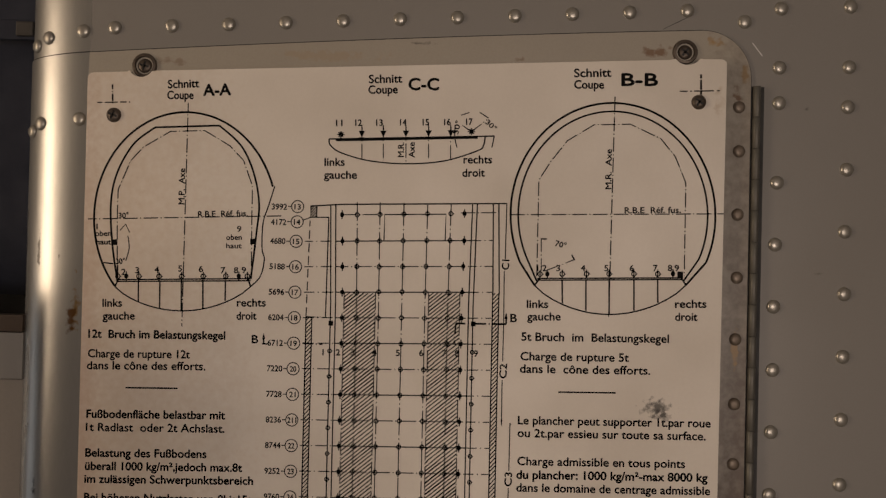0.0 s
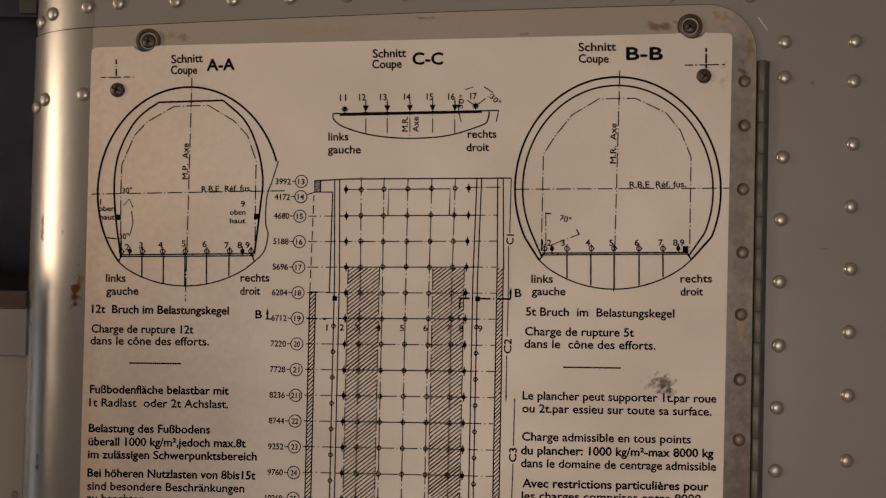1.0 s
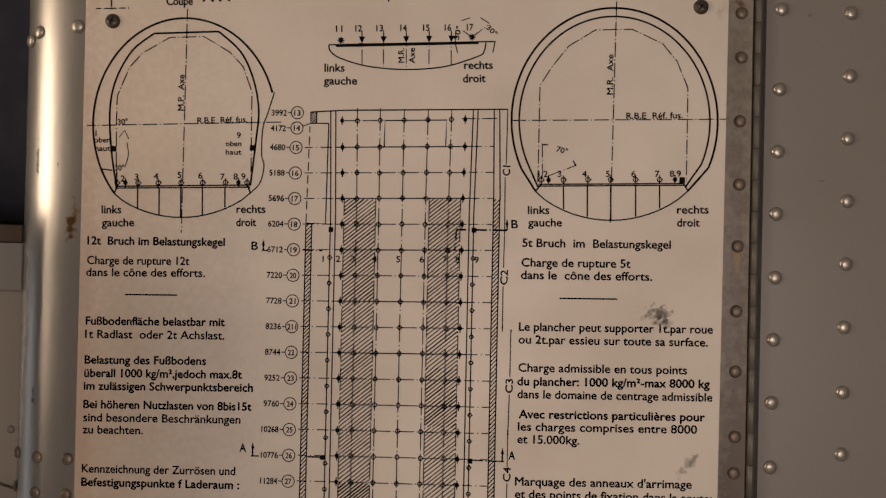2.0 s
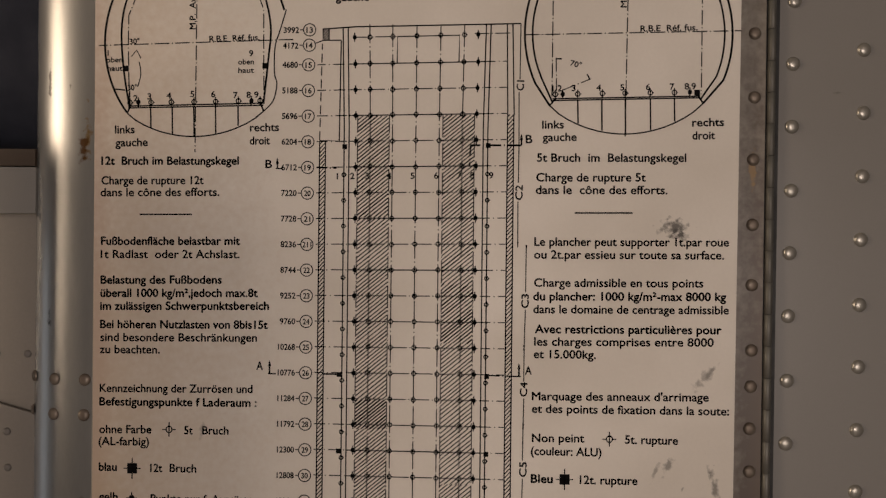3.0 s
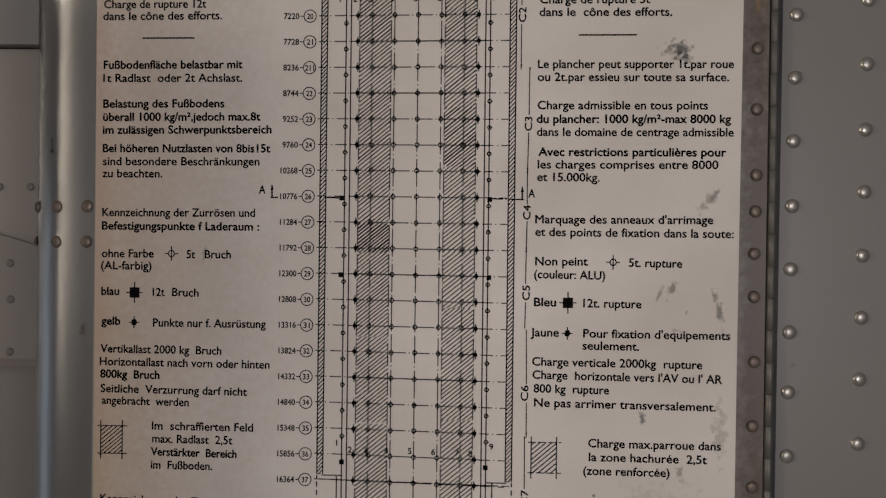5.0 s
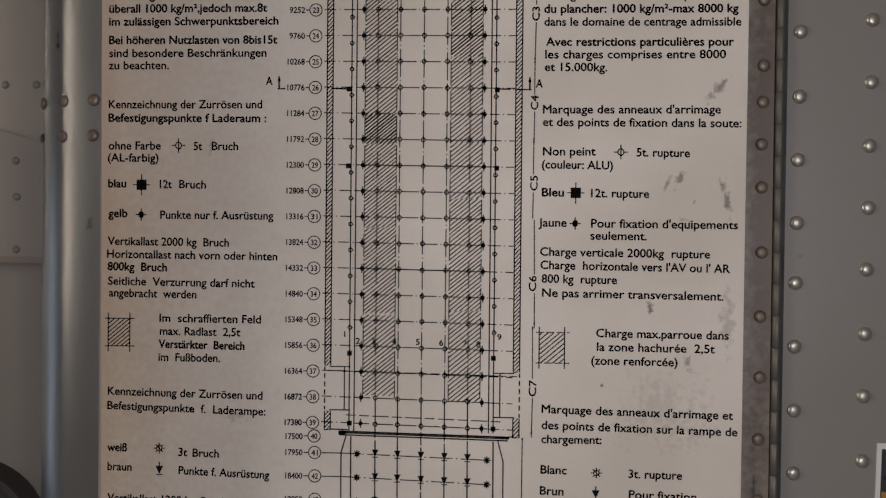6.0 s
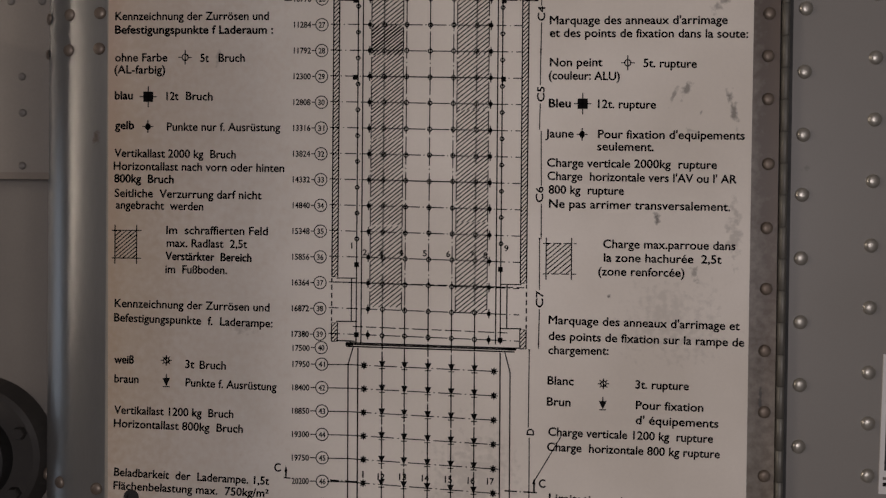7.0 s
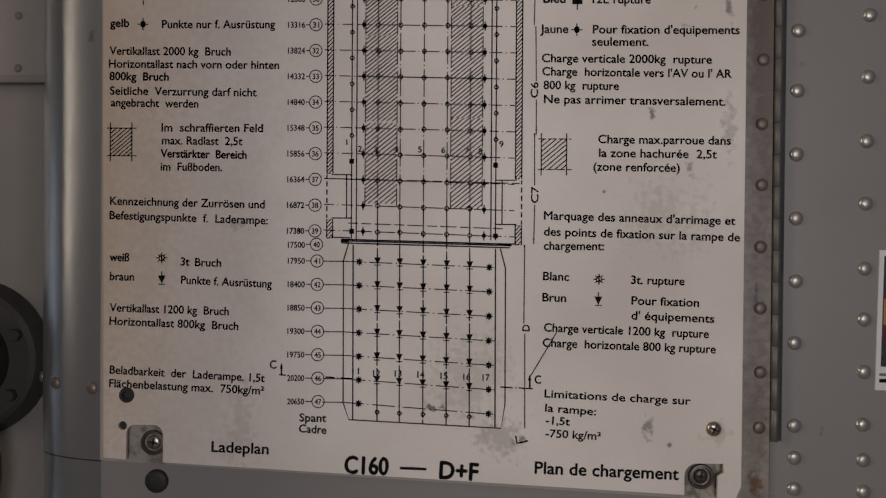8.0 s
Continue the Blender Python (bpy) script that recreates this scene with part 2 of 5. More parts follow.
def slab(outline, y0, y1, holes=()):
    """A plate between two depths, from outlines in x and z, with holes through it."""
    bm = bmesh.new()
    for loop in (outline, *holes):
        vs = [bm.verts.new((x, y0, z)) for x, z in loop]
        for a, b in zip(vs, vs[1:] + vs[:1]):
            bm.edges.new((a, b))
    bmesh.ops.triangle_fill(bm, use_beauty=True, edges=bm.edges[:])
    made = bmesh.ops.extrude_face_region(bm, geom=bm.faces[:])
    bmesh.ops.translate(bm, verts=[v for v in made["geom"] if isinstance(v, bmesh.types.BMVert)], vec=(0, y1 - y0, 0))
    return bm


def arc(cx, cz, rx, rz, a0, a1, n=24):
    """Points on an ellipse; degrees, 0 to the right and 90 up."""
    return [(cx + rx * math.cos(radians(a0 + (a1 - a0) * i / n)), cz + rz * math.sin(radians(a0 + (a1 - a0) * i / n))) for i in range(n + 1)]


def lathe(profile, n=20):
    """Turned about y; profile of (radius, y) towards the viewer at minus y."""
    bm = bmesh.new()
    rings = []
    for r, y in profile:
        rings.append([bm.verts.new((0, y, 0))] if r < 1e-7 else [bm.verts.new((r * math.cos(math.tau * i / n), y, r * math.sin(math.tau * i / n))) for i in range(n)])
    for a, b in zip(rings, rings[1:]):
        for i in range(n):
            j = (i + 1) % n
            if len(a) == 1:
                bm.faces.new((a[0], b[i], b[j]))
            elif len(b) == 1:
                bm.faces.new((a[i], b[0], a[j]))
            else:
                bm.faces.new((a[i], b[i], b[j], a[j]))
    return bm


def box(x0, x1, y0, y1, z0, z1, bevel=0.0):
    bm = bmesh.new()
    bmesh.ops.create_cube(bm, size=1, matrix=Matrix.LocRotScale(((x0 + x1) / 2, (y0 + y1) / 2, (z0 + z1) / 2), None, (x1 - x0, y1 - y0, z1 - z0)))
    if bevel:
        bmesh.ops.bevel(bm, geom=bm.edges[:], offset=bevel, segments=2, affect="EDGES", profile=0.5)
    return bm


def empty(name, m, **tags):
    ob = new(name)
    ob.matrix_basis = m
    ob.empty_display_size = 0.05
    return tagged(ob, **tags)


# ---- the wall and the rounded post at its edge ----
POST_X, POST_A, POST_B = -0.1985, 0.046, 0.020


def post_profile(y, n=20, inset=0.0):
    """The sheet's edge rolling back from the flat: x and y, from the flat outwards."""
    return [(POST_X - (POST_A - inset) * math.sin(math.pi / 2 * i / n), y + POST_B * (1 - math.cos(math.pi / 2 * i / n))) for i in range(n + 1)]


def post_turn(x, y):
    """Pose on the rounded edge at x, its y axis along the inward normal."""
    u = math.asin(max(-1.0, min(0.995, (POST_X - x) / POST_A))) if x < POST_X else 0.0
    return y + POST_B * (1 - math.cos(u)), -math.degrees(math.atan2(POST_B * math.sin(u), POST_A * math.cos(u)))


def bent_sheet(row, low, high, thick=0.0015):
    """A thin sheet along a row of (x, y), from the line low(x) to the line high(x)."""
    bm = bmesh.new()
    front = [(bm.verts.new((x, d, low(x))), bm.verts.new((x, d, high(x)))) for x, d in row]
    rear = [(bm.verts.new((x + thick * 0.6, d + thick, low(x))), bm.verts.new((x + thick * 0.6, d + thick, high(x)))) for x, d in row]
    for (a, b), (c, d) in zip(front, front[1:]):
        bm.faces.new((a, b, d, c))
    for (a, b), (c, d) in zip(rear, rear[1:]):
        bm.faces.new((a, c, d, b))
    for i in (0, 1):
        for k in range(len(row) - 1):
            bm.faces.new((front[k][i], front[k + 1][i], rear[k + 1][i], rear[k][i]))
    for k in (0, -1):
        bm.faces.new((front[k][0], front[k][1], rear[k][1], rear[k][0]))
    return bm


def flat_row(y, right):
    return [(right + (POST_X - right) * i / 10, y) for i in range(11)]


def post_row(y):
    row = post_profile(y)
    return row + [(row[-1][0], y + 0.06)]


def soft(ob):
    ob.data.shade_smooth()
    ob.data.set_sharp_from_angle(angle=radians(25))
    return ob


def door_top(x):
    return 1.7015 + 0.0535 * x - 0.040 * x * x


def door_bottom(x):
    return 1.0276 - 0.0530 * x


WALL_Y, DOOR_Y = 0.0076, 0.0060
wall = part("wall_north", bent_sheet(flat_row(WALL_Y, 0.75), lambda x: 0.35, lambda x: 2.15), PAINT)
soft(part("rounded_edge", bent_sheet(post_row(WALL_Y), lambda x: 0.35, lambda x: 2.15), POST, wall, "semi-gloss rolled aluminium edge"))
tagged(wall, "grey painted riveted aluminium cargo bay wall with rounded edge", "wall", kind="structure")

rivet_mesh = finish("rivet", lathe([(0.0044, 0.0), (0.0043, -0.0005), (0.0038, -0.0013), (0.0028, -0.0019), (0.0015, -0.0022), (0.0, -0.0023)], 18), RIVET, True)
small_mesh = finish("rivet_small", lathe([(0.0026, 0.0), (0.0025, -0.0004), (0.0019, -0.0010), (0.0010, -0.0013), (0.0, -0.0013)], 14), FRAME, True)
dull_mesh = finish("rivet_dull", lathe([(0.0039, 0.0), (0.0038, -0.0005), (0.0032, -0.0012), (0.0023, -0.0017), (0.0012, -0.0019), (0.0, -0.0019)], 18), DULL, True)


def rivet(x, z, y, parent, mesh=None, turn=0.0):
    return part("rivet", mesh or rivet_mesh, None, parent, m=pose(x * MM, y, 1 + z * MM, random.uniform(-3, 3), random.uniform(0, 360), turn))


def wall_columns():
    # the column beside the hinge, and the next one, each at its own pitch
    for z in (725.3, 688.0, 665.8, 616.0, 577.3, 538.6, 499.3, 460.9, 422.1, 382.4, 343.8, 305.3, 268.6, 229.6, 190.5, 152.0, 114.2, 63.5, 43.9, 24.9, 5.5):
        rivet(229.5 + 0.0115 * max(0, z - 250) + random.uniform(-0.3, 0.3), z, WALL_Y, wall)
    for z in (727.2, 689.2, 664.2, 625.0, 586.2, 547.4, 508.5, 469.5, 429.5, 391.5, 352.6, 314.8, 277.2, 237.9, 199.8, 160.1, 128.9, 96.9, 64.6, 42.9, 23.7, 4.0):
        rivet(271.2 + 0.0122 * max(0, z - 150) + random.uniform(-0.3, 0.3), z, WALL_Y, wall)


wall_columns()
for n in range(11):
    rivet(-183.6 + 36.0 * n, 705.6 + 1.725 * n, WALL_Y, wall)
rivet(212.4, 716.4, WALL_Y, wall)
for x, z in ((-203.4, 703.1), (-227.7, 699.6), (-237.5, 695.5)):
    y, a = post_turn(x * MM, WALL_Y)
    rivet(x, z, y, wall, None, a)

# ---- the hinged door ----
door = empty("door_1", pose(0, 0, 0), label="closed grey riveted aluminium access door hinged along one edge", category="door", kind="structure")


def door_right(z_mm):
    return 213.6 + 0.004 * (z_mm - 24)


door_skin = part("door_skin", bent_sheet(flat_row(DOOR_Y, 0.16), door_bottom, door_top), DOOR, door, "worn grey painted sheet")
soft(part("rounded_edge", bent_sheet(post_row(DOOR_Y), door_bottom, door_top), POST, door, "semi-gloss rolled aluminium edge with rust marks"))
corner = [(0.16, 1.655), (door_right(655) * MM, 1.655), (door_right(680) * MM, 1.6805)] + arc(0.1862, 1.6805, 0.0300, 0.0296, 0, 90, 14) + [(0.16, door_top(0.16))]
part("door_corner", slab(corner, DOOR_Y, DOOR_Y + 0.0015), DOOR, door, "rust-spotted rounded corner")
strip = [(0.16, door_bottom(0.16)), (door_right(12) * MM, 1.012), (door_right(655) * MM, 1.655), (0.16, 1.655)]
part("door_edge", slab(strip, DOOR_Y, DOOR_Y + 0.0015), DOOR, door, "brown stained strip beside the hinge, with shade put into its colour")

# black strips added in place of the shaded gap round the door
gap = [(-0.1985, door_bottom(-0.1985) + 0.0006), (0.16, door_bottom(0.16) + 0.0006), (door_right(12) * MM + 0.0008, 1.0108), (door_right(680) * MM + 0.0008, 1.6805)] + arc(0.1862, 1.6805, 0.0308, 0.0304, 0, 90, 14)
gap += [(x, door_top(x) + 0.0009) for x in (0.15, 0.10, 0.05, 0.0, -0.05, -0.10, -0.15, -0.1985)]
part("gap_strip", slab(gap, DOOR_Y + 0.0012, WALL_Y), BLACK, door, "black strip put in for the shaded gap at the door edge")

soft(part("gap_strip", bent_sheet(post_row(DOOR_Y + 0.0009), lambda x: door_bottom(x) - 0.0011, lambda x: door_top(x) + 0.0010, 0.0005), BLACK, door, "black strip put in for the shaded gap at the door edge"))

STRIP = (662.5, 634.9, 595.4, 556.2, 518.0, 478.0, 441.0, 401.0, 378.8, 353.0, 326.7, 287.1, 248.0, 210.8, 172.9, 135.5, 96.4, 62.6)
for z in STRIP:
    rivet(207.2 + 0.0032 * z + random.uniform(-0.5, 0.5), z, DOOR_Y, door_skin, dull_mesh)
for x, z in ((-203.8, 647.1), (-231.1, 644.8), (-238.4, 640.2), (-203.1, 377.8), (-223.7, 377.5), (-241.3, 377.7), (-203.6, 355.8), (-224.3, 355.5), (-243.7, 355.3), (-203.8, 82.8), (-229.4, 84.8), (-243.2, 87.2)):
    y, a = post_turn(x * MM, DOOR_Y)
    rivet(x, z, y, door_skin, dull_mesh if z < 600 else None, a)


def hinge():
    top, low = (219.6, 675.5), (216.3, 54.5)
    # the black slab puts the shaded gaps beside the knuckles into colour
    h = part("hinge", slab([((low[0] - 3) * MM, 1 + low[1] * MM), ((low[0] + 5.0) * MM, 1 + low[1] * MM), ((top[0] + 5.2) * MM, 1 + top[1] * MM), ((top[0] - 3) * MM, 1 + top[1] * MM)], 0.0066, 0.0074), BLACK, door, "grey-green piano hinge")
    count = 32
    length = (top[1] - low[1]) / count * MM
    bm = bmesh.new()
    bmesh.ops.create_cone(bm, cap_ends=True, segments=14, radius1=0.0024, radius2=0.0024, depth=length - 0.00015)
    bmesh.ops.bevel(bm, geom=[e for e in bm.edges if abs(e.verts[0].co.z - e.verts[1].co.z) < 1e-6], offset=0.00015, segments=1, affect="EDGES")
    knuckle = finish("knuckle", bm, HINGE, False)
    for p in knuckle.polygons:
        p.use_smooth = abs(p.normal.z) < 0.2
    lean = math.degrees(math.atan2(top[0] - low[0], top[1] - low[1]))
    for i in range(count):
        f = (i + 0.5) / count
        part("knuckle", knuckle, None, h, m=pose((low[0] + (top[0] - low[0]) * f + (0.05 if i % 2 else -0.05)) * MM, 0.0052, 1 + (low[1] + (top[1] - low[1]) * f) * MM, 0, lean, 0))


hinge()


# ---- screws and bushes ----
def cut(bm, tool, mat):
    """The mesh of bm with tool taken away."""
    a, b = new("blank", finish("blank", bm, mat, True)), new("tool", finish("tool", tool, mat))
    m = a.modifiers.new("cut", "BOOLEAN")
    m.object, m.operation, m.solver, m.use_self = b, "DIFFERENCE", "EXACT", True
    bpy.context.view_layer.update()
    mesh = bpy.data.meshes.new_from_object(a.evaluated_get(bpy.context.evaluated_depsgraph_get()))
    for ob in (a, b):
        bpy.data.objects.remove(ob)
    return mesh


def screw_mesh(r, mat, h=0.0024):
    head = lathe([(0.0, 0.004), (r, 0.004), (r, 0.0), (r * 0.97, -h * 0.3), (r * 0.8, -h * 0.7), (r * 0.5, -h * 0.95), (0.0, -h)], 28)
    tool = bmesh.new()
    for turn in (0, 90):
        bmesh.ops.create_cube(tool, size=1, matrix=pose(0, -h + 0.0002, 0, 0, turn, 0) @ Matrix.Diagonal((r * 1.25, 0.0030, r * 0.28, 1)))
    bmesh.ops.create_cube(tool, size=1, matrix=pose(0, -h + 0.0002, 0, 0, 45, 0) @ Matrix.Diagonal((r * 0.42, 0.0034, r * 0.42, 1)))
    mesh = cut(head, tool, mat)
    mesh.set_sharp_from_angle(angle=radians(35))
    return mesh


def recess(parent, r, h, m):
    """Black fill that puts the shade of a screw head's cross into colour."""
    bm = bmesh.new()
    for turn in (0, 90):
        bmesh.ops.create_cube(bm, size=1, matrix=pose(0, -h + 0.0013, 0, 0, turn, 0) @ Matrix.Diagonal((r * 1.24, 0.0012, r * 0.275, 1)))
    part("cross_recess", bm, BLACK, parent, "black fill put in as the shade of the cross", m=m)


def screw(x, z, y, r, mat, turn, label):
    ob = new("screw", screw_mesh(r, mat))
    ob.matrix_basis = pose(x * MM, y, 1 + z * MM, 0, turn, 0)
    recess(ob, r, 0.0024, pose(0, 0, 0))
    return tagged(ob, label, "screw", "screws of the placard")


def bush(x, z, y, mat, turn, label, r=0.0078):
    """A turned bush with a sunk cross-head screw in it."""
    base = empty("fastener", pose(x * MM, y, 1 + z * MM), label=label, category="fastener", group="door fasteners")
    part("bush", lathe([(r, 0.0035), (r, -0.0008), (r * 0.93, -0.0016), (r * 0.74, -0.0018), (r * 0.70, -0.0010), (r * 0.70, 0.0022), (0.0, 0.0022)], 32), SCREW, base, smooth=False)
    part("screw_head", screw_mesh(r * 0.60, mat, 0.0020), None, base, m=pose(0, 0.0006, 0, 0, turn, 0))
    recess(base, r * 0.60, 0.0020, pose(0, 0.0006, 0, 0, turn, 0))
    return base


def scratch(x0, z0, x1, z1, width=0.0005, mat=CARD):
    """A scratch through the wall's paint."""
    length, turn = math.hypot(x1 - x0, z1 - z0) * MM, -math.degrees(math.atan2(z1 - z0, x1 - x0))
    part("scratch", box(-length / 2, length / 2, -0.00015, 0.0, -width / 2, width / 2), mat, wall, m=pose((x0 + x1) / 2 * MM, WALL_Y, 1 + (z0 + z1) / 2 * MM, 0, turn, 0))


scratch(217.5, 703.3, 223.6, 695.3)
scratch(161.6, 711.1, 179.1, 719.9, 0.0003, BLACK)

# ---- the placard ----
def placard_outline():
    pts = arc(-192.7, 671.6, 3.6, 3.6, 180, 90, 5)
    pts += [(-172.2, 676.2)] + arc(-163.3, 681.4, 8.4, 8.4, 212, 325, 10) + [(-153.4, 677.1)]
    pts += [(164.3, 689.7)] + arc(174.8, 696.2, 9.4, 9.4, 218, 326, 10) + [(184.6, 690.5)]
    pts += arc(195.8, 687.4, 3.2, 3.2, 90, 0, 5) + [(196.0, 300.0)]
    pts += [(194.6, 28.0), (191.2, 20.6), (180.4, 21.0), (180.6, 34.0), (184.2, 36.5), (184.0, 41.8)] + arc(168.0, 34.5, 7.4, 7.4, 90, 180, 6) + [(160.5, 22.8)]
    pts += [(-156.8, 38.9), (-156.8, 54.0)] + arc(-163.0, 55.4, 6.2, 6.4, 0, 90, 6) + arc(-174.0, 56.4, 5.4, 5.4, 90, 180, 6) + [(-179.5, 40.4)]
    pts += [(-193.6, 41.6)]
    return [(x * MM, 1 + z * MM) for x, z in pts]


def ring(x, z, r, n=18):
    return [((x + r * math.cos(math.tau * i / n)) * MM, 1 + (z + r * math.sin(math.tau * i / n)) * MM) for i in range(n)]


placard = empty("placard", pose(0, 0, 0), label="cream enamelled cargo loading plan placard with worn black lettering", category="sign")
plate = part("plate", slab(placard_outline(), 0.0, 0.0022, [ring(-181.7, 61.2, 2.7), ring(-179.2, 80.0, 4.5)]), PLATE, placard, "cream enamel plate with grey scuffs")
bev = plate.modifiers.new("edge", "BEVEL")
bev.width, bev.segments, bev.limit_method, bev.angle_limit = 0.0004, 2, "ANGLE", radians(60)

screw(-179.2, 648.9, 0.0, 0.0046, SCREW, 20, "dark cross-head screw through the placard's corner")
screw(181.9, 663.8, 0.0, 0.0046, SCREW, 35, "dark cross-head screw through the placard's corner")
screw(177.8, 63.0, 0.0, 0.0046, BRIGHT, 25, "rusty bright cross-head screw through the placard's corner")
bush(-163.3, 681.4, DOOR_Y, SCREW, 15, "dark fastener in a turned bush above the placard")
bush(174.8, 696.2, DOOR_Y, SCREW, 40, "dark fastener in a turned bush above the placard")
bush(-164.9, 49.6, DOOR_Y, BRIGHT, 10, "bright fastener in a turned bush in the placard's cutout")
bush(172.2, 32.5, DOOR_Y, SCREW, 5, "blackened fastener in a turned bush in the placard's cutout")
plug = part("plug", lathe([(0.0047, 0.002), (0.0047, -0.0004), (0.0040, -0.0009), (0.0026, -0.0009), (0.0022, 0.0003), (0.0, 0.0003)], 24), BLACK, None, m=pose(-0.1792, 0.0, 1.080))
tagged(plug, "black rubber plug pressed into the placard", "plug")
# a black disc close behind the hole stands in for its dark depth
hole = part("hole_backing", lathe([(0.0032, 0.0021), (0.0, 0.0021)], 18), BLACK, placard, "black disc put behind the screw hole as its shade", m=pose(-0.1817, 0.0004, 1.0612))
plug = part("plug", lathe([(0.0074, 0.002), (0.0073, -0.0010), (0.0062, -0.0022), (0.0030, -0.0025), (0.0, -0.0025)], 28), BLACK, None, m=pose(-0.1634, WALL_Y, 1.0252), smooth=True)
tagged(plug, "black rubber buffer on the wall under the door", "buffer")

# ---- beside the post: bulkhead panels and equipment ----
BULK_Y = 0.024


def bulk(name, outline, y, mat, label, thick=0.002):
    ob = part(name, slab([(x * MM, 1 + z * MM) for x, z in outline], y, y + thick), mat)
    return tagged(ob, label, "panel", kind="structure")


upper = bulk("bulkhead_upper", [(-800, 279), (-226, 279), (-226, 352), (-246, 354), (-271, 361), (-320, 373), (-800, 373)], BULK_Y - 0.004, PALE, "grey riveted bulkhead panel with a curved upper edge")
bulk("bulkhead_middle", [(-800, 300), (-226, 300), (-226, 480), (-800, 480)], BULK_Y, PALE, "grey riveted bulkhead panel beside the door")
bulk("bulkhead_ledge", [(-800, 481.5), (-242, 481.5), (-242, 511), (-800, 511)], BULK_Y - 0.006, PAINT, "pale ledge along the bulkhead", 0.008)
bulk("bulkhead_rail", [(-800, 511.8), (-242, 511.8), (-242, 522.5), (-800, 522.5)], BULK_Y - 0.007, RAIL, "brown stained rail above the ledge", 0.01)
bulk("bulkhead_lower", [(-800, -600), (-226, -600), (-226, 277), (-800, 277)], BULK_Y + 0.004, FRAME, "grey bulkhead panel below the seam")
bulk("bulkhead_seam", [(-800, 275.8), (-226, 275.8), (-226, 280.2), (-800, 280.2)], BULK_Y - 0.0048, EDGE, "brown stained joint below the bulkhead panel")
for x, z in ((-269.8, 390.7), (-249.5, 390.9)):
    rivet(x, z, BULK_Y, upper, small_mesh)
for x, z in ((-260.1, 341.4), (-259.4, 318.3), (-259.6, 284.6)):
    rivet(x, z, BULK_Y - 0.004, upper, small_mesh)


# unseen boards added to block the left lamp; their slot passes a thin highlight
tagged(part("post_shade_board", box(-0.330, -0.298, -0.043, -0.017, 0.5, 1.535, 0.004), EDGE), "unseen brown board added to shade the post", "frame", kind="structure")
tagged(part("placard_shade_board", box(-0.330, -0.298, -0.125, -0.066, 0.5, 1.535, 0.004), EDGE), "unseen brown board added to shade the post and placard edge", "frame", kind="structure")


def equipment_bag():
    """A dark padded bag behind the post, above the rail."""
    bm = bmesh.new()
    bmesh.ops.create_grid(bm, x_segments=40, y_segments=24, size=0.5)
    for v in bm.verts:
        x, z = v.co.x * 0.56, v.co.y * 0.32
        fold = 0.012 * noise.noise(Vector((x * 9, 3.1, z * 14))) + 0.004 * noise.noise(Vector((x * 40, 7.7, z * 50)))
        v.co = (-0.50 + x, 0.060 + fold + 0.05 * (abs(z) / 0.16) ** 4, 1.690 + z)
    made = bmesh.ops.extrude_face_region(bm, geom=bm.faces[:])
    bmesh.ops.translate(bm, verts=[v for v in made["geom"] if isinstance(v, bmesh.types.BMVert)], vec=(0, 0.12, 0))
    ob = part("equipment_bag", bm, NAVY, None, smooth=True)
    return tagged(ob, "dark navy padded equipment bag behind the post", "bag")


equipment_bag()
# a near-black sheet closes the view above the rail
setting_dark = part("recess_backdrop", box(-0.82, -0.226, 0.20, 0.21, 1.50, 2.2), DARK)
tagged(setting_dark, "near-black sheet at the back of the recess above the bulkhead rail", "wall", kind="structure")
strap = part("strap", box(-0.30, -0.20, 0.045, 0.049, 1.708, 1.722, 0.001), NAVY)
tagged(strap, "dark blue webbing strap hanging behind the post", "strap")
part("buckle", box(-0.268, -0.256, 0.0425, 0.051, 1.710, 1.720, 0.001), DARK, strap, "dull dark metal strap buckle")


def motor():
    """A round dark flanged housing at the foot of the bulkhead."""
    base = empty("motor_housing", pose(-0.292, BULK_Y + 0.004, 1.098), label="dark grease-stained round motor housing on the bulkhead", category="motor")
    part("flange", lathe([(0.0, -0.012), (0.043, -0.012), (0.046, -0.010), (0.049, -0.004), (0.051, 0.0), (0.0, 0.0)], 48), DARK, base, smooth=False)
    part("hub", lathe([(0.030, -0.012), (0.0295, -0.022), (0.024, -0.026), (0.020, -0.026), (0.018, -0.018), (0.0, -0.018)], 40), BLACK, base)
    part("hub_ring", lathe([(0.0225, -0.0262), (0.0222, -0.0272), (0.0208, -0.0272), (0.0205, -0.0262)], 40), SCREW, base)
    for k in range(6):
        a = math.tau * (k + 0.42) / 6
        part("bolt", lathe([(0.0042, -0.012), (0.0042, -0.015), (0.0036, -0.016), (0.0, -0.016)], 6), DARK, base, m=pose(0.0385 * math.cos(a), 0, 0.0385 * math.sin(a)))
    return base


motor()
hose = bpy.data.curves.new("hose", "CURVE")
hose.dimensions, hose.bevel_depth, hose.bevel_resolution = "3D", 0.006, 4
spline = hose.splines.new("BEZIER")
spline.bezier_points.add(2)
for p, co in zip(spline.bezier_points, ((-0.34, 0.012, 1.085), (-0.281, 0.008, 1.070), (-0.290, 0.012, 0.93))):
    p.co, p.handle_left_type, p.handle_right_type = co, "AUTO", "AUTO"
hose.materials.append(MAROON)
tagged(new("hose", hose), "dark red rubber hose below the motor housing", "hose")

# ---- the card on the wall ----
card = empty("photo_card", pose(0.278, WALL_Y, 1.086, 0, 1.5, 0), label="white card with a dark photograph stuck on the wall", category="card")
part("sheet", box(0.0, 0.120, -0.0007, 0.0, 0.0, 0.0855), CARD, card)
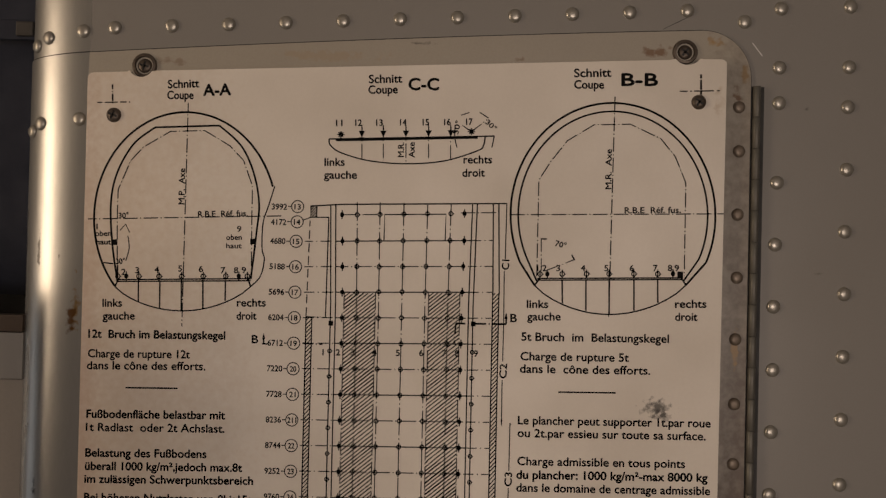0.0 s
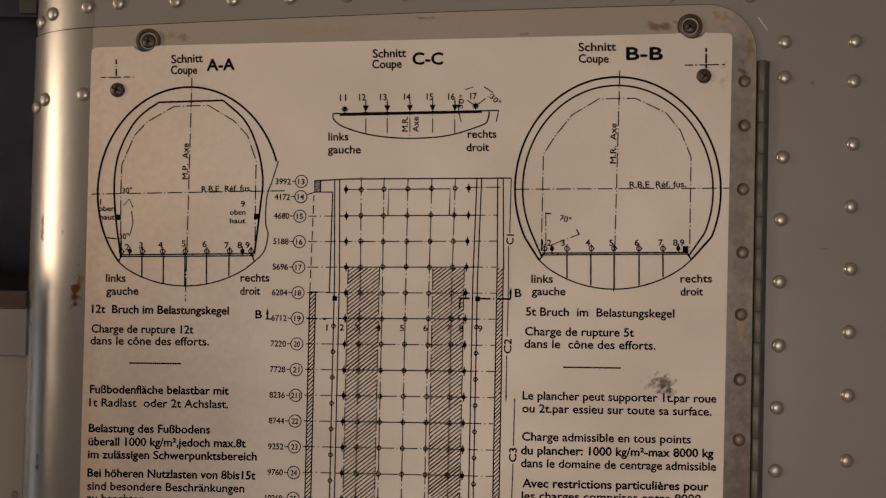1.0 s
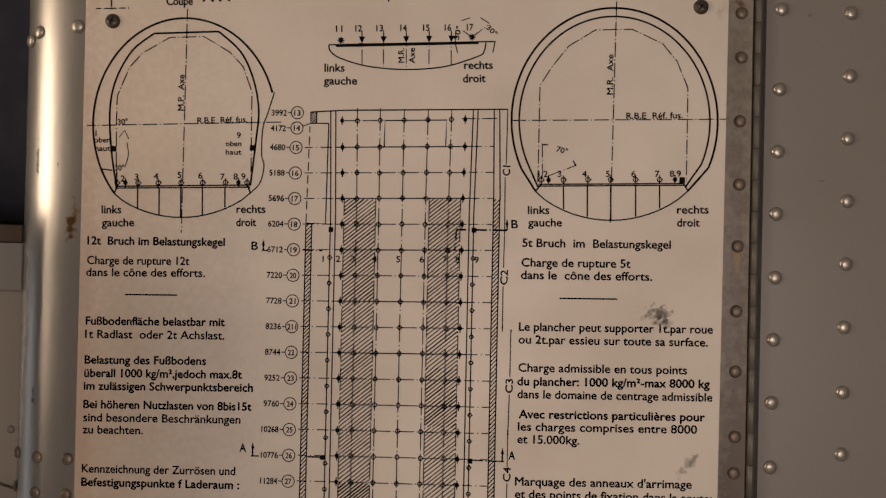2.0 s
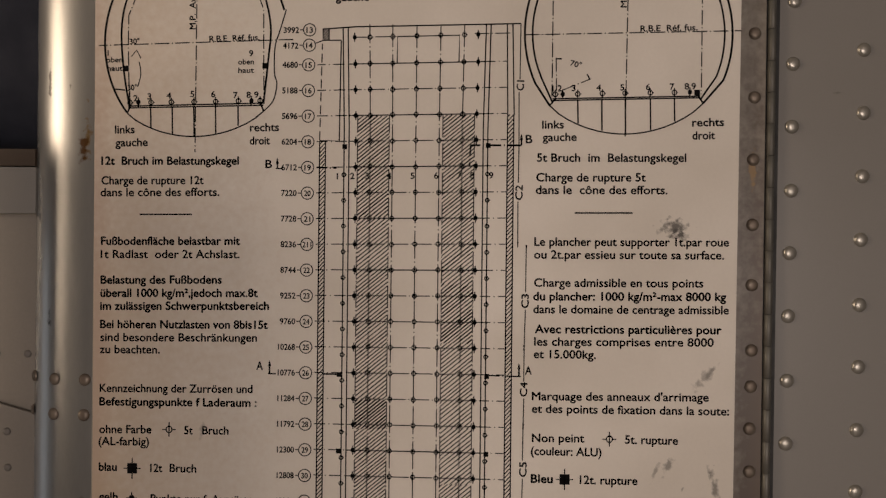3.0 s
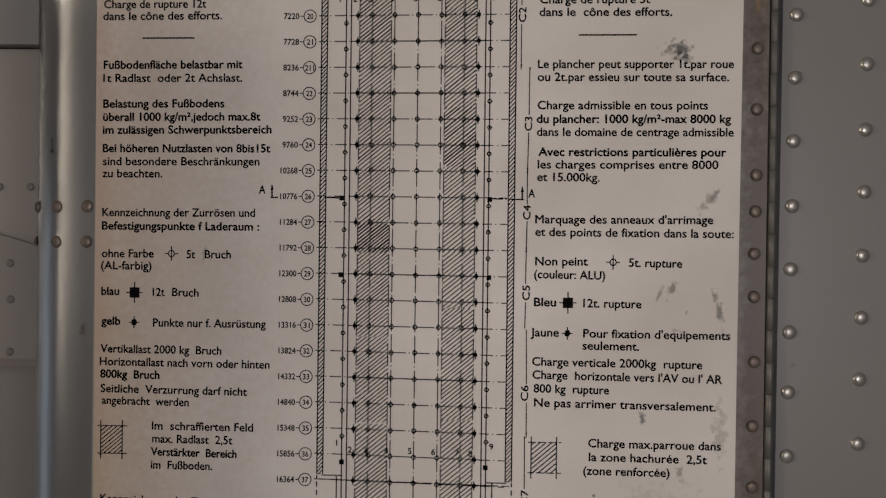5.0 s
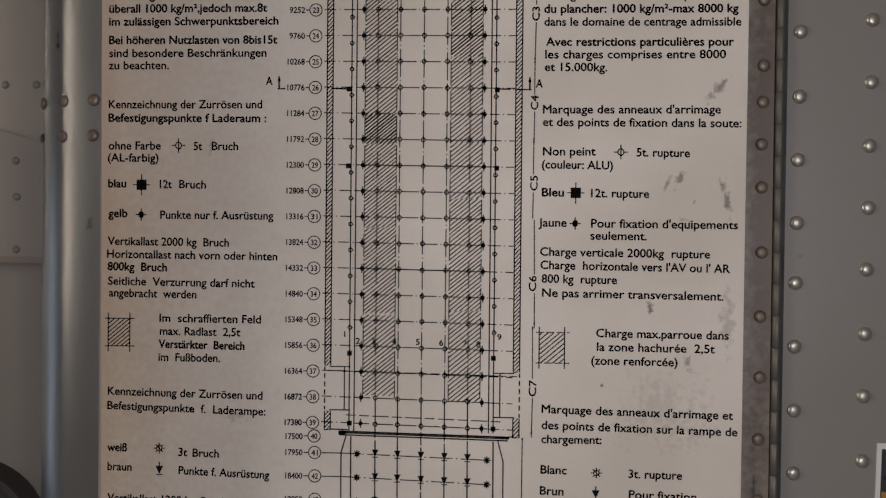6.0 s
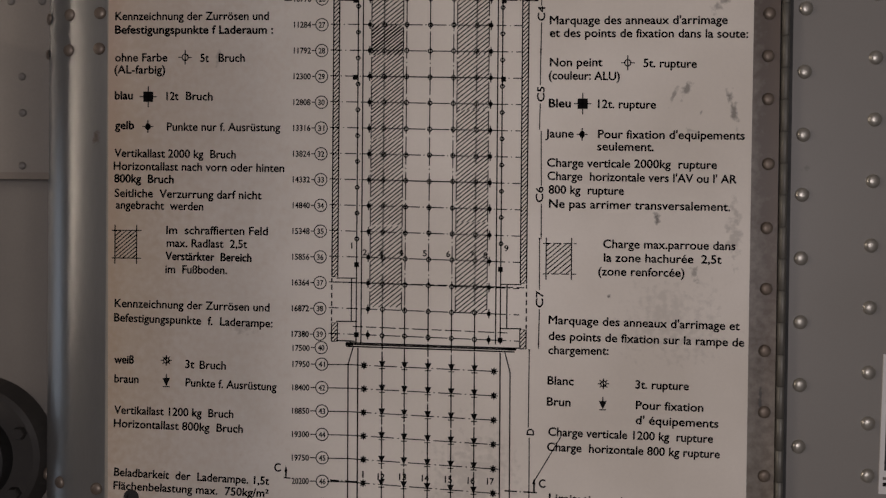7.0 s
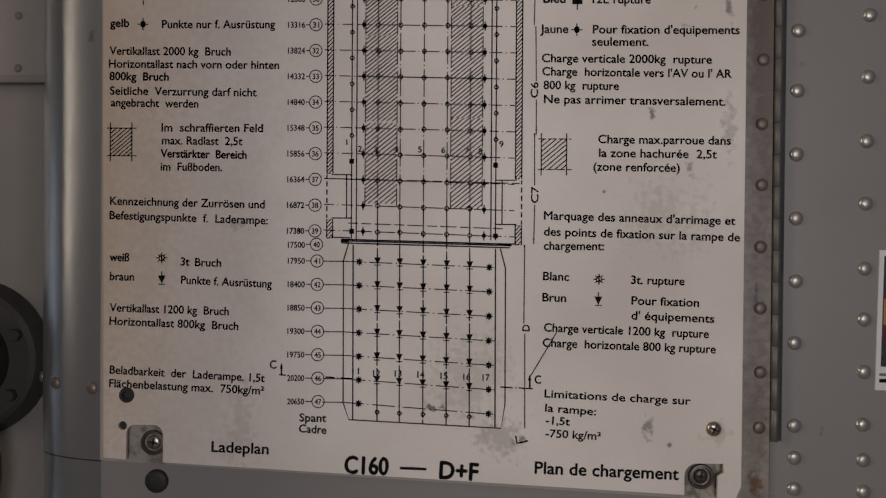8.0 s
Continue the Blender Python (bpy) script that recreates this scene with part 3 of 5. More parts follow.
part("photograph", box(0.0028, 0.117, -0.0010, -0.0007, 0.0145, 0.0820), PHOTO, card)
part("orange_patch", box(0.0034, 0.016, -0.0012, -0.0010, 0.040, 0.056), ORANGE, card)
part("red_patch", box(0.0030, 0.012, -0.0012, -0.0010, 0.030, 0.0395), MAROON, card)
part("caption_bar", box(0.0022, 0.030, -0.0009, -0.0007, 0.0088, 0.0104), FRAME, card)
part("caption_bar", box(0.0022, 0.040, -0.0009, -0.0007, 0.0048, 0.0070), INK, card)

# ---- the rest of the cargo bay, closed round the camera ----
def setting(name, bm, mat, label, category):
    return tagged(part(name, bm, mat), label, category, kind="structure")

setting("floor", box(-2.2, 3.0, -3.2, 1.2, -0.02, 0.0), FLOOR, "dark grey metal cargo floor", "floor")
setting("ceiling", box(-2.2, 3.0, -3.2, 1.2, 2.2, 2.22), CABIN, "pale cargo bay ceiling lining", "ceiling")
setting("wall_south", box(-2.2, 3.0, -3.25, -3.2, 0.0, 2.2), CABIN, "pale cargo bay lining", "wall")
setting("wall_east", box(3.0, 3.05, -3.2, 1.2, 0.0, 2.2), CABIN, "pale cargo bay lining", "wall")
setting("wall_west", box(-2.25, -2.2, -3.2, 1.2, 0.0, 2.2), CABIN, "pale cargo bay lining", "wall")
setting("wall_back", box(-2.2, 3.0, 1.2, 1.25, 0.0, 2.2), CABIN, "dark cargo bay lining", "wall")
setting("wall_lower", box(-0.2, 3.0, 0.0098, 0.03, 0.0, 0.36), PAINT, "grey wall below the riveted sheet", "wall")
setting("wall_side", box(0.74, 3.0, 0.0098, 0.03, 0.0, 2.2), PAINT, "grey wall beside the riveted sheet", "wall")
setting("wall_upper", box(-0.22, 0.75, 0.0098, 0.03, 2.14, 2.2), PAINT, "grey wall above the riveted sheet", "wall")

# ---- lettering and drawings on the placard; millimetres on its face ----
INK_Y = -0.00012
CHAIN = (9.0, 1.5, 0.7, 1.5)
DASH = (4.0, 2.0)
BOLD = 0.033
queued = []


def text(words, x0, z0, x1, z1, cap, weight=0.025):
    """One line of lettering from the start to the end of its baseline, with capitals of the given height."""
    data = bpy.data.curves.new("lettering", "FONT")
    data.body, data.size, data.resolution_u = words, 1.0, 3
    queued.append((new("lettering", data), x0, z0, x1, z1, cap, weight))


def set_lettering():
    bpy.context.view_layer.update()
    graph = bpy.context.evaluated_depsgraph_get()
    for ob, x0, z0, x1, z1, cap, weight in queued:
        mesh = bpy.data.meshes.new_from_object(ob.evaluated_get(graph))
        xs = [v.co.x for v in mesh.vertices]
        left, wide = min(xs), max(xs) - min(xs)
        run = math.hypot(x1 - x0, z1 - z0)
        sx, sz, turn = run / wide, cap / 0.729, math.atan2(z1 - z0, x1 - x0)
        if run < 3.2:
            sx = min(sx, sz * 1.1)
            left -= (run / sx - wide) / 2
        c, s = math.cos(turn), math.sin(turn)
        places, faces = [], [tuple(p.vertices) for p in mesh.polygons]
        inked = []
        # the pen's weight: the glyphs laid four times, a hair apart
        for k, (dx, dz) in enumerate(((1, 0.3), (-1, -0.3), (-0.3, 1), (0.3, -1))):
            inked += [tuple(n + len(places) for n in f) for f in faces]
            for v in mesh.vertices:
                a, b = (v.co.x - left) * sx + dx * weight * sz, v.co.y * sz + dz * weight * sz
                places.append(((x0 + a * c - b * s) * MM, INK_Y - k * 0.000004, 1 + (z0 + a * s + b * c) * MM))
        bpy.data.objects.remove(ob)
        bpy.data.meshes.remove(mesh)
        laid = bpy.data.meshes.new("lettering")
        laid.from_pydata(places, [], inked)
        laid.materials.append(INK)
        part("lettering", laid, None, placard)


sheet = {}


def drawing(name, label=""):
    """Begin a drawing: what line(), symbol() and hatch() add goes into it."""
    flush()
    sheet.update(name=name, label=label, bm=bmesh.new())


def flush():
    if sheet.get("bm"):
        if sheet["bm"].faces:
            part(sheet["name"], sheet["bm"], INK, placard, sheet["label"])
        else:
            sheet["bm"].free()
        sheet["bm"] = None


def fill(points):
    bm = sheet["bm"]
    bm.faces.new([bm.verts.new((x * MM, INK_Y, 1 + z * MM)) for x, z in points])


def stroke(points, width):
    bm, n, width = sheet["bm"], len(points), max(0.62, width * 1.7)
    sides = []
    for i, (x, z) in enumerate(points):
        ax, az = points[max(0, i - 1)]
        bx, bz = points[min(n - 1, i + 1)]
        d = math.hypot(bx - ax, bz - az) or 1.0
        ox, oz = -(bz - az) / d * width / 2, (bx - ax) / d * width / 2
        sides.append((bm.verts.new(((x + ox) * MM, INK_Y, 1 + (z + oz) * MM)), bm.verts.new(((x - ox) * MM, INK_Y, 1 + (z - oz) * MM))))
    for (a, b), (c, d) in zip(sides, sides[1:]):
        bm.faces.new((a, b, d, c))


def rounded(points, steps=6):
    """A smooth curve through the points."""
    pts = [points[0], *points, points[-1]]
    made = []
    for p0, p1, p2, p3 in zip(pts, pts[1:], pts[2:], pts[3:]):
        for i in range(steps):
            t = i / steps
            made.append(tuple(0.5 * (2 * b + (c - a) * t + (2 * a - 5 * b + 4 * c - d) * t * t + (3 * b - a - 3 * c + d) * t ** 3) for a, b, c, d in zip(p0, p1, p2, p3)))
    return made + [points[-1]]


def line(name, points, width, dash=None, smooth=False):
    points = rounded(points) if smooth else points
    if not dash:
        stroke(points, width)
        return
    k, left, run = 0, dash[0] * random.uniform(0.6, 1.0), [points[0]]
    for a, b in zip(points, points[1:]):
        length = math.hypot(b[0] - a[0], b[1] - a[1])
        done = 0.0
        while length - done > left:
            done += left
            p = (a[0] + (b[0] - a[0]) * done / length, a[1] + (b[1] - a[1]) * done / length)
            if k % 2 == 0:
                stroke(run + [p], width)
            k += 1
            left, run = dash[k % len(dash)], [p]
        left -= length - done
        run = run + [b]
    if k % 2 == 0 and len(run) > 1:
        stroke(run, width)


def tilted(points, cx, cz, degrees):
    c, s = math.cos(radians(degrees)), math.sin(radians(degrees))
    return [(cx + (x - cx) * c - (z - cz) * s, cz + (x - cx) * s + (z - cz) * c) for x, z in points]


def bow(a, b, sag, n=16):
    """A shallow arc hanging below the chord from a to b."""
    return [(a[0] + (b[0] - a[0]) * i / n, a[1] + (b[1] - a[1]) * i / n - sag * (1 - (2 * i / n - 1) ** 2) ** 0.85) for i in range(n + 1)]


def symbol(kind, x, z, k=1.0):
    def tick(dx, dz, ex, ez, w=0.42):
        stroke([(x + dx * k, z + dz * k), (x + ex * k, z + ez * k)], w)

    if kind in ("ring", "star"):
        stroke(arc(x, z, 1.35 * k, 1.45 * k, 0, 360, 16), 0.42)
        tick(0, -2.7, 0, 2.7)
        if kind == "ring":
            tick(1.2, 0, 2.2, 0, 0.32)
            if k > 1.2:
                tick(-3.1, 0, -1.4, 0, 0.34)
                tick(1.4, 0, 3.1, 0, 0.34)
                tick(0, -3.3, 0, 3.3)
    if kind == "star":
        if k < 1.1:
            fill(arc(x, z, 0.85 * k, 0.95 * k, 0, 350, 10))
        tick(-2.9, 0, -1.2, 0, 0.34)
        tick(1.2, 0, 2.9, 0, 0.34)
        tick(-1.9, -1.9, -0.8, -0.8, 0.34)
        tick(-1.9, 1.9, 1.9, -1.9, 0.34)
        tick(0.8, 0.8, 1.9, 1.9, 0.34)
    if kind == "dot":
        fill([(x + 1.35 * k * math.cos(a), z + 1.65 * k * math.sin(a)) for a in (math.tau * i / 12 for i in range(12))])
        tick(0, -2.9, 0, 2.9)
        if k > 1.2:
            tick(-2.6, 0, 2.6, 0, 0.34)
    if kind == "square":
        fill([(x - 1.7 * k, z - 1.75 * k), (x + 1.7 * k, z - 1.75 * k), (x + 1.7 * k, z + 1.75 * k), (x - 1.7 * k, z + 1.75 * k)])
        if k > 1.5:
            tick(0, -3.6, 0, 3.6)
            tick(-2.9, 0, 2.9, 0, 0.34)
    if kind == "arrow":
        fill([(x - 1.7 * k, z + 1.6 * k), (x, z - 2.0 * k), (x + 1.7 * k, z + 1.6 * k)])
        tick(0, 1.6, 0, 3.4)
        tick(-1.5, -2.2, 1.5, -2.2, 0.32)
    if kind == "tip":
        fill([(x - 0.55, z + 2.0), (x, z - 2.0), (x + 0.55, z + 2.0)])
    if kind == "up":
        fill([(x - 1.0, z - 1.2), (x + 1.0, z - 1.2), (x, z + 2.6)])


def hatch(x0, x1, z0, z1, pitch, rise, width=0.3):
    """Slanting lines inside a rectangle."""
    span = (x1 - x0) * rise
    z = z0 - span
    while z < z1:
        ends = []
        for e in (x0, x1):
            h = z + (e - x0) * rise
            if h < z0:
                e, h = x0 + (z0 - z) / rise, z0
            if h > z1:
                e, h = x0 + (z1 - z) / rise, z1
            ends.append((e, h))
        if abs(ends[0][0] - ends[1][0]) > 0.25:
            stroke(ends, width * random.uniform(0.8, 1.25))
        z += pitch * random.uniform(0.9, 1.1)


text('12t  Bruch im Belastungskegel', -191, 511, -106.6, 511.7, 5.2, BOLD)
text('Charge de rupture 12t', -190.9, 498.9, -128.1, 499.6, 5.2)
text('dans le cône des efforts.', -191.3, 491.6, -118.3, 492.5, 5.2)
text('Fußbodenfläche belastbar mit', -190.7, 461.8, -105.4, 462.7, 5.2, BOLD)
text('1t Radlast  oder 2t Achslast.', -190.9, 453.7, -105.5, 454.5, 5.2)
text('Belastung des Fußbodens', -190.7, 438, -116.3, 438.8, 5.2, BOLD)
text('überall 1000 kg/m²,jedoch max.8t', -190.7, 429.9, -94.1, 430.9, 5.2, BOLD)
text('im zulässigen Schwerpunktsbereich', -190.8, 422, -87.2, 423.1, 5.2, BOLD)
text('Bei höheren Nutzlasten von 8bis15t', -190.7, 410.8, -87.8, 411.5, 5.2, BOLD)
text('sind besondere Beschränkungen', -190.6, 402.8, -94.3, 403.5, 5.2)
text('zu beachten.', -190.8, 395.4, -154, 395.6, 5.2)
text('Kennzeichnung der Zurrösen und', -190.6, 371.6, -96.7, 372.1, 5.2)
text('Befestigungspunkte f Laderaum :', -190.7, 363.4, -94.1, 363.7, 5.2, BOLD)
text('ohne Farbe', -190.6, 346.4, -158.7, 346.6, 5.2)
text('5t', -138.3, 346.4, -133.2, 346.4, 5.2)
text('Bruch', -127.1, 346.5, -111.2, 346.5, 5.2)
text('(AL-farbig)', -191, 339.1, -160, 339.1, 5.2)
text('blau', -190.6, 323.3, -179.8, 323.4, 5.2, BOLD)
text('12t', -158.9, 323, -151.7, 323.1, 5.2)
text('Bruch', -147, 323.2, -130.8, 322.9, 5.2)
text('gelb', -190.4, 305.1, -178.9, 305.2, 5.2, BOLD)
text('Punkte nur f. Ausrüstung', -158.5, 304.4, -89.3, 304.4, 5.2)
text('Vertikallast 2000 kg  Bruch', -190.7, 288.2, -116.4, 287.7, 5.2)
text('Horizontallast nach vorn oder hinten', -191.1, 280.3, -86.7, 279.6, 5.2)
text('800kg  Bruch', -190.7, 272.7, -154.4, 272.3, 5.2, BOLD)
text('Seitliche  Verzurrung darf nicht', -190.4, 263.8, -100.4, 262.9, 5.2)
text('angebracht  werden', -189.7, 256.6, -136.1, 255.9, 5.2)
text('Im  schraffierten Feld', -158.5, 241.4, -96.4, 241.1, 5.2)
text('max. Radlast  2,5t', -158.2, 233.5, -109, 233.1, 5.2)
text('Verstärkter  Bereich', -158.9, 225.6, -106.4, 224.8, 5.2, BOLD)
text('im  Fußboden.', -158.9, 217.5, -121.3, 217.2, 5.2)
text('Kennzeichnung der Zurrösen und', -190, 196.5, -95.1, 194.6, 5.2)
text('Befestigungspunkte  f.  Laderampe:', -190.3, 187.7, -93.2, 184.9, 5.2)
text('weiß', -190, 162, -178.2, 161.9, 5.2, BOLD)
text('3t', -146.4, 159.6, -141, 159.4, 5.2)
text('Bruch', -137.5, 159.2, -121.6, 158.9, 5.2)
text('braun', -189.9, 150.3, -175.2, 150, 5.2)
text('Punkte f. Ausrüstung', -146.1, 148.4, -90.5, 146.3, 5.2)
text('Vertikallast 1200 kg  Bruch', -189.9, 131.2, -116.8, 129.3, 5.2)
text('Horizontallast 800kg  Bruch', -190.1, 123, -110.9, 120.3, 5.2)
text('Beladbarkeit  der  Laderampe. 1,5t', -189.8, 93.1, -94.6, 88.7, 5.2)
text('Flächenbelastung max.  750kg/m²', -190.1, 84.8, -94.9, 81.1, 5.2)
drawing('rule')
line('rule', [(-167.2, 480.7), (-135, 481)], 0.55)
# French column
text('5t Bruch  im  Belastungskegel', 75.7, 515, 165.8, 515.6, 5.3)
text('Charge de rupture 5t', 75.4, 503, 141.5, 503.5, 5.3)
text('dans le  cône des efforts.', 75.2, 495.4, 154.7, 495.9, 5.3)
text('Le plancher peut supporter 1t.par roue', 74.6, 463.9, 192, 464.6, 5.3)
text('ou 2t.par essieu sur toute sa surface.', 74.5, 456.1, 189.1, 456.7, 5.3)
text('Charge admissible en tous points', 74.7, 439, 176.8, 439.6, 5.3)
text('du plancher: 1000 kg/m²-max 8000 kg', 74.3, 430.7, 190.6, 431.5, 5.3, BOLD)
text('dans le domaine de centrage admissible', 74.4, 422.9, 192.3, 423.5, 5.3)
text('Avec restrictions particulières pour', 75.5, 410.8, 188, 411.4, 5.3, BOLD)
text('les charges comprises entre 8000', 75.1, 403.2, 183.4, 403.8, 5.3)
text('et 15.000kg.', 74.9, 395.6, 112.3, 395.6, 5.3)
text("Marquage des anneaux d'arrimage", 74, 370, 180.7, 370.6, 5.3)
text('et des points de fixation dans la soute:', 74.1, 362.4, 193, 362.3, 5.3)
text('Non peint', 74.3, 344.6, 105.8, 344.8, 5.3)
text('5t. rupture', 130.6, 344.4, 162.4, 344.1, 5.3)
text('(couleur: ALU)', 73.7, 336.8, 116.3, 336.4, 5.3)
text('Bleu', 73.9, 319.9, 86.9, 319.9, 5.3, BOLD)
text('12t. rupture', 103.5, 319.6, 138.2, 319.4, 5.3)
text('Jaune', 72, 301.6, 88.8, 301.6, 5.3)
text("Pour fixation d'equipements", 103.7, 301.4, 191.6, 301, 5.3)
text('seulement.', 103.3, 294, 137.1, 293.8, 5.3)
text('Charge verticale 2000kg  rupture', 73.1, 284, 175.1, 283.2, 5.3)
text("Charge  horizontale vers l'AV ou l' AR", 73.4, 276, 187, 274.6, 5.3)
text('800 kg  rupture', 74.2, 267.7, 119.4, 267.2, 5.3)
text('Ne pas arrimer transversalement.', 74.5, 259.2, 183.4, 257.9, 5.3)
text('Charge max.parroue dans', 107.4, 235.1, 186.8, 234.4, 5.3)
text('la zone hachurée  2,5t', 107.9, 226.8, 178.5, 226.1, 5.3)
text('(zone renforcée)', 104.6, 218.5, 156.3, 217.9, 5.3)
text("Marquage des anneaux d'arrimage et", 74.9, 188.8, 189.8, 186.1, 5.3)
text('des points de fixation sur la rampe de', 75, 179.1, 192.6, 176.2, 5.3)
text('chargement:', 75, 170.5, 111.1, 170.4, 5.3)
text('Blanc', 74.6, 152.1, 90.2, 151.7, 5.3)
text('3t. rupture', 127.7, 150.2, 159.6, 149.5, 5.3)
text('Brun', 74.3, 139.3, 88.4, 138.9, 5.3)
text('Pour fixation', 128, 137.7, 168.4, 136.6, 5.3)
text("d' équipements", 128, 128.7, 177.6, 127, 5.3)
text('Charge verticale 1200 kg  rupture', 75.3, 121, 174.4, 117.8, 5.3)
text('Charge  horizontale 800 kg rupture', 74.6, 111.8, 178.6, 108.6, 5.3)
text('Limitations de charge sur', 75.9, 81.1, 163.7, 77.4, 5.0)
text('la rampe:', 76.3, 72.5, 106.8, 70.4, 5.0)
text('-1,5t', 76.7, 65, 91.1, 64.1, 5.0)
text('-750 kg/m²', 76.7, 57, 109.9, 55.6, 5.0)
drawing('rule')
line('rule', [(98.8, 484), (133.9, 484.3)], 0.55)
# Titles at the foot
text('Ladeplan', -126.8, 45.8, -92, 44.7, 6.9)
text('C160', -45.2, 33.8, -18.9, 33, 11, BOLD)
drawing('rule')
line('rule', [(-11.6, 37.2), (4.6, 36.7)], 1.0)
text('D+F', 12.6, 31.2, 35.6, 30.1, 11, BOLD)
text('Plan de chargement', 70.3, 34.9, 156.9, 32, 7.6)
text('Spant', -73, 65, -56.7, 64.8, 5.1)
text('Cadre', -73.3, 58.4, -56.7, 57.5, 5.1)
# Headings of the three sections
text('Schnitt', -146, 666.1, -126.8, 667.2, 5.4)
text('Coupe', -146.2, 659.4, -130.1, 659.8, 5.4)
text('A-A', -123.9, 662, -107, 662.7, 7.4, BOLD)
text('Schnitt', -21.4, 671.7, -1.1, 672.5, 5.4)
text('Coupe', -21.6, 665.1, -3.7, 665.8, 5.4)
text('C-C', 3.2, 668, 21.7, 668.3, 7.6, BOLD)
text('Schnitt', 105.1, 677.8, 127.8, 678.6, 5.4)
text('Coupe', 105.3, 670.8, 123.4, 671.1, 5.4)
text('B-B', 134.5, 673.1, 156.4, 673.5, 8, BOLD)
text('links', -182.8, 530.2, -170.9, 530.5, 5.1)
text('gauche', -182.5, 522.2, -162.7, 522.7, 5.1)
text('rechts', -99.7, 532.1, -82.1, 532.5, 5.1)
text('droit', -99.7, 524, -87.6, 524.3, 5.1)
text('links', -47.7, 620, -35.5, 620.3, 5.1)
text('gauche', -47.9, 612.1, -27.7, 612.4, 5.1)
text('rechts', 38, 623.2, 55.4, 623.6, 5.1)
text('droit', 37.5, 614.9, 51.1, 615.4, 5.1)
text('links', 78.7, 535.1, 91.6, 535.4, 5.1)
text('gauche', 79, 527.5, 99.4, 527.9, 5.1)
text('rechts', 169.4, 537.1, 188.4, 537.6, 5.1)
text('droit', 169.6, 529.2, 183, 529.5, 5.1)
text('1', -188.4, 578, -187, 578, 3.4)
text('oben', -188.7, 573.7, -178.8, 574, 3.4)
text('haut', -187.9, 568.5, -178.7, 568.7, 3.4, BOLD)
text('9', -100.8, 578.1, -98.4, 578.1, 3.8)
text('oben', -107.4, 573, -97.9, 573.2, 3.4)
text('haut', -107.3, 567.8, -97.8, 568, 3.4)
text('30°', -174.3, 584.9, -168.3, 585.3, 3.6)
text('30°', -175.2, 556.5, -169.6, 557, 3.6)
text('R.B.E  Réf. fus.', -125.2, 586.6, -94.5, 587.9, 3.9)
text('R.B.E  Réf. fus.', 137.6, 594.4, 171.9, 595.4, 3.9)
text('M.P.  Axe', -133.9, 594.4, -134.1, 616.5, 3.9)
text('M.R.  Axe', 129, 609.1, 128.9, 633.6, 3.9)
text('M.R.', 1, 626.4, 0.8, 635.4, 3.8)
text('Axe', 7.7, 626.2, 7.4, 635.6, 3.8)
text('30°', 34.2, 641, 35.8, 649.1, 3.3)
text('30°', 50.7, 648.4, 56.1, 643.5, 3.3)
text('70°', 95, 573.6, 101.6, 572, 3.6)
drawing('cross_section_drawing', 'black line drawing of the fuselage section A-A')
line('outline', [(-78.2, 606.8), (-81.8, 594.5), (-84.9, 584), (-85.2, 568.3), (-83.6, 561.3), (-85.8, 550.9), (-91.6, 544.5)], 0.45, smooth=True)
line('outline', [(-174.2, 546.5), (-178, 569.7), (-179.5, 594.2), (-176.1, 613.2), (-166.5, 631), (-153.4, 641.7)], 0.7, smooth=True)
line('outline', [(-153.4, 641.7), (-113.5, 643.6)], 0.7)
line('outline', [(-113.5, 643.6), (-99.8, 631.5), (-91.7, 615.3), (-87.7, 596.1), (-88.9, 577), (-91.7, 549)], 0.7, smooth=True)
line('clearance', [(-174.3, 548.9), (-175.3, 583.8), (-175.2, 602.7), (-168, 620.7), (-160.4, 629.3), (-143.6, 639.4), (-122.5, 640.3), (-106.5, 631.1), (-97.9, 622.2), (-92.1, 606.6), (-91.9, 583.9), (-91.4, 550.8)], 0.4, CHAIN)
line('centre_line', [(-193.5, 584.1), (-72.8, 588.5)], 0.4, CHAIN)
line('centre_line', [(-133.2, 657.3), (-133.5, 519.1)], 0.4, CHAIN)
line('floor_line', [(-174.9, 547), (-91.8, 549.4)], 0.5)
line('floor_line', [(-174.9, 545.9), (-91.7, 548.1)], 0.5)
line('outline', [(-175.5, 542.6), (-173.5, 547.5)], 0.6)
line('outline', [(-91.6, 544.5), (-93.4, 549.3)], 0.6)
line('strut', [(-161.1, 546.8), (-160.8, 533.5)], 0.55)
line('strut', [(-147.8, 547.1), (-147.5, 530)], 0.55)
line('strut', [(-134.5, 547.3), (-134.1, 528.9)], 0.55)
line('strut', [(-121.2, 547.6), (-120.8, 530.5)], 0.55)
line('strut', [(-107.3, 547.9), (-107.1, 535.4)], 0.55)
line('arrow_line', [(-173.3, 577.5), (-170, 581.5), (-167.4, 576.3)], 0.35)
line('arrow_line', [(-168.4, 574.1), (-167.4, 566.5), (-169.3, 558.8)], 0.3, smooth=True)
line('arrow_line', [(-183.2, 557.4), (-177, 556.8)], 0.5, CHAIN)
drawing('cross_section_drawing', 'black line drawing of the fuselage section B-B')
line('clearance', [(84.3, 554.7), (84.5, 613.8), (91.6, 625.4), (101.7, 638.5), (117.9, 648.6), (140.1, 649.4), (159, 640.8), (167.9, 630.1), (174.7, 613.9), (174.6, 556.6)], 0.4, CHAIN)
line('centre_line', [(67.5, 592.1), (198.2, 595.3)], 0.4, CHAIN)
line('centre_line', [(130.4, 666.3), (128.8, 530.7)], 0.4, CHAIN)
line('floor_line', [(84.6, 553.3), (173.9, 555.5)], 0.5)
line('floor_line', [(84.7, 552.2), (173.9, 554.5)], 0.5)
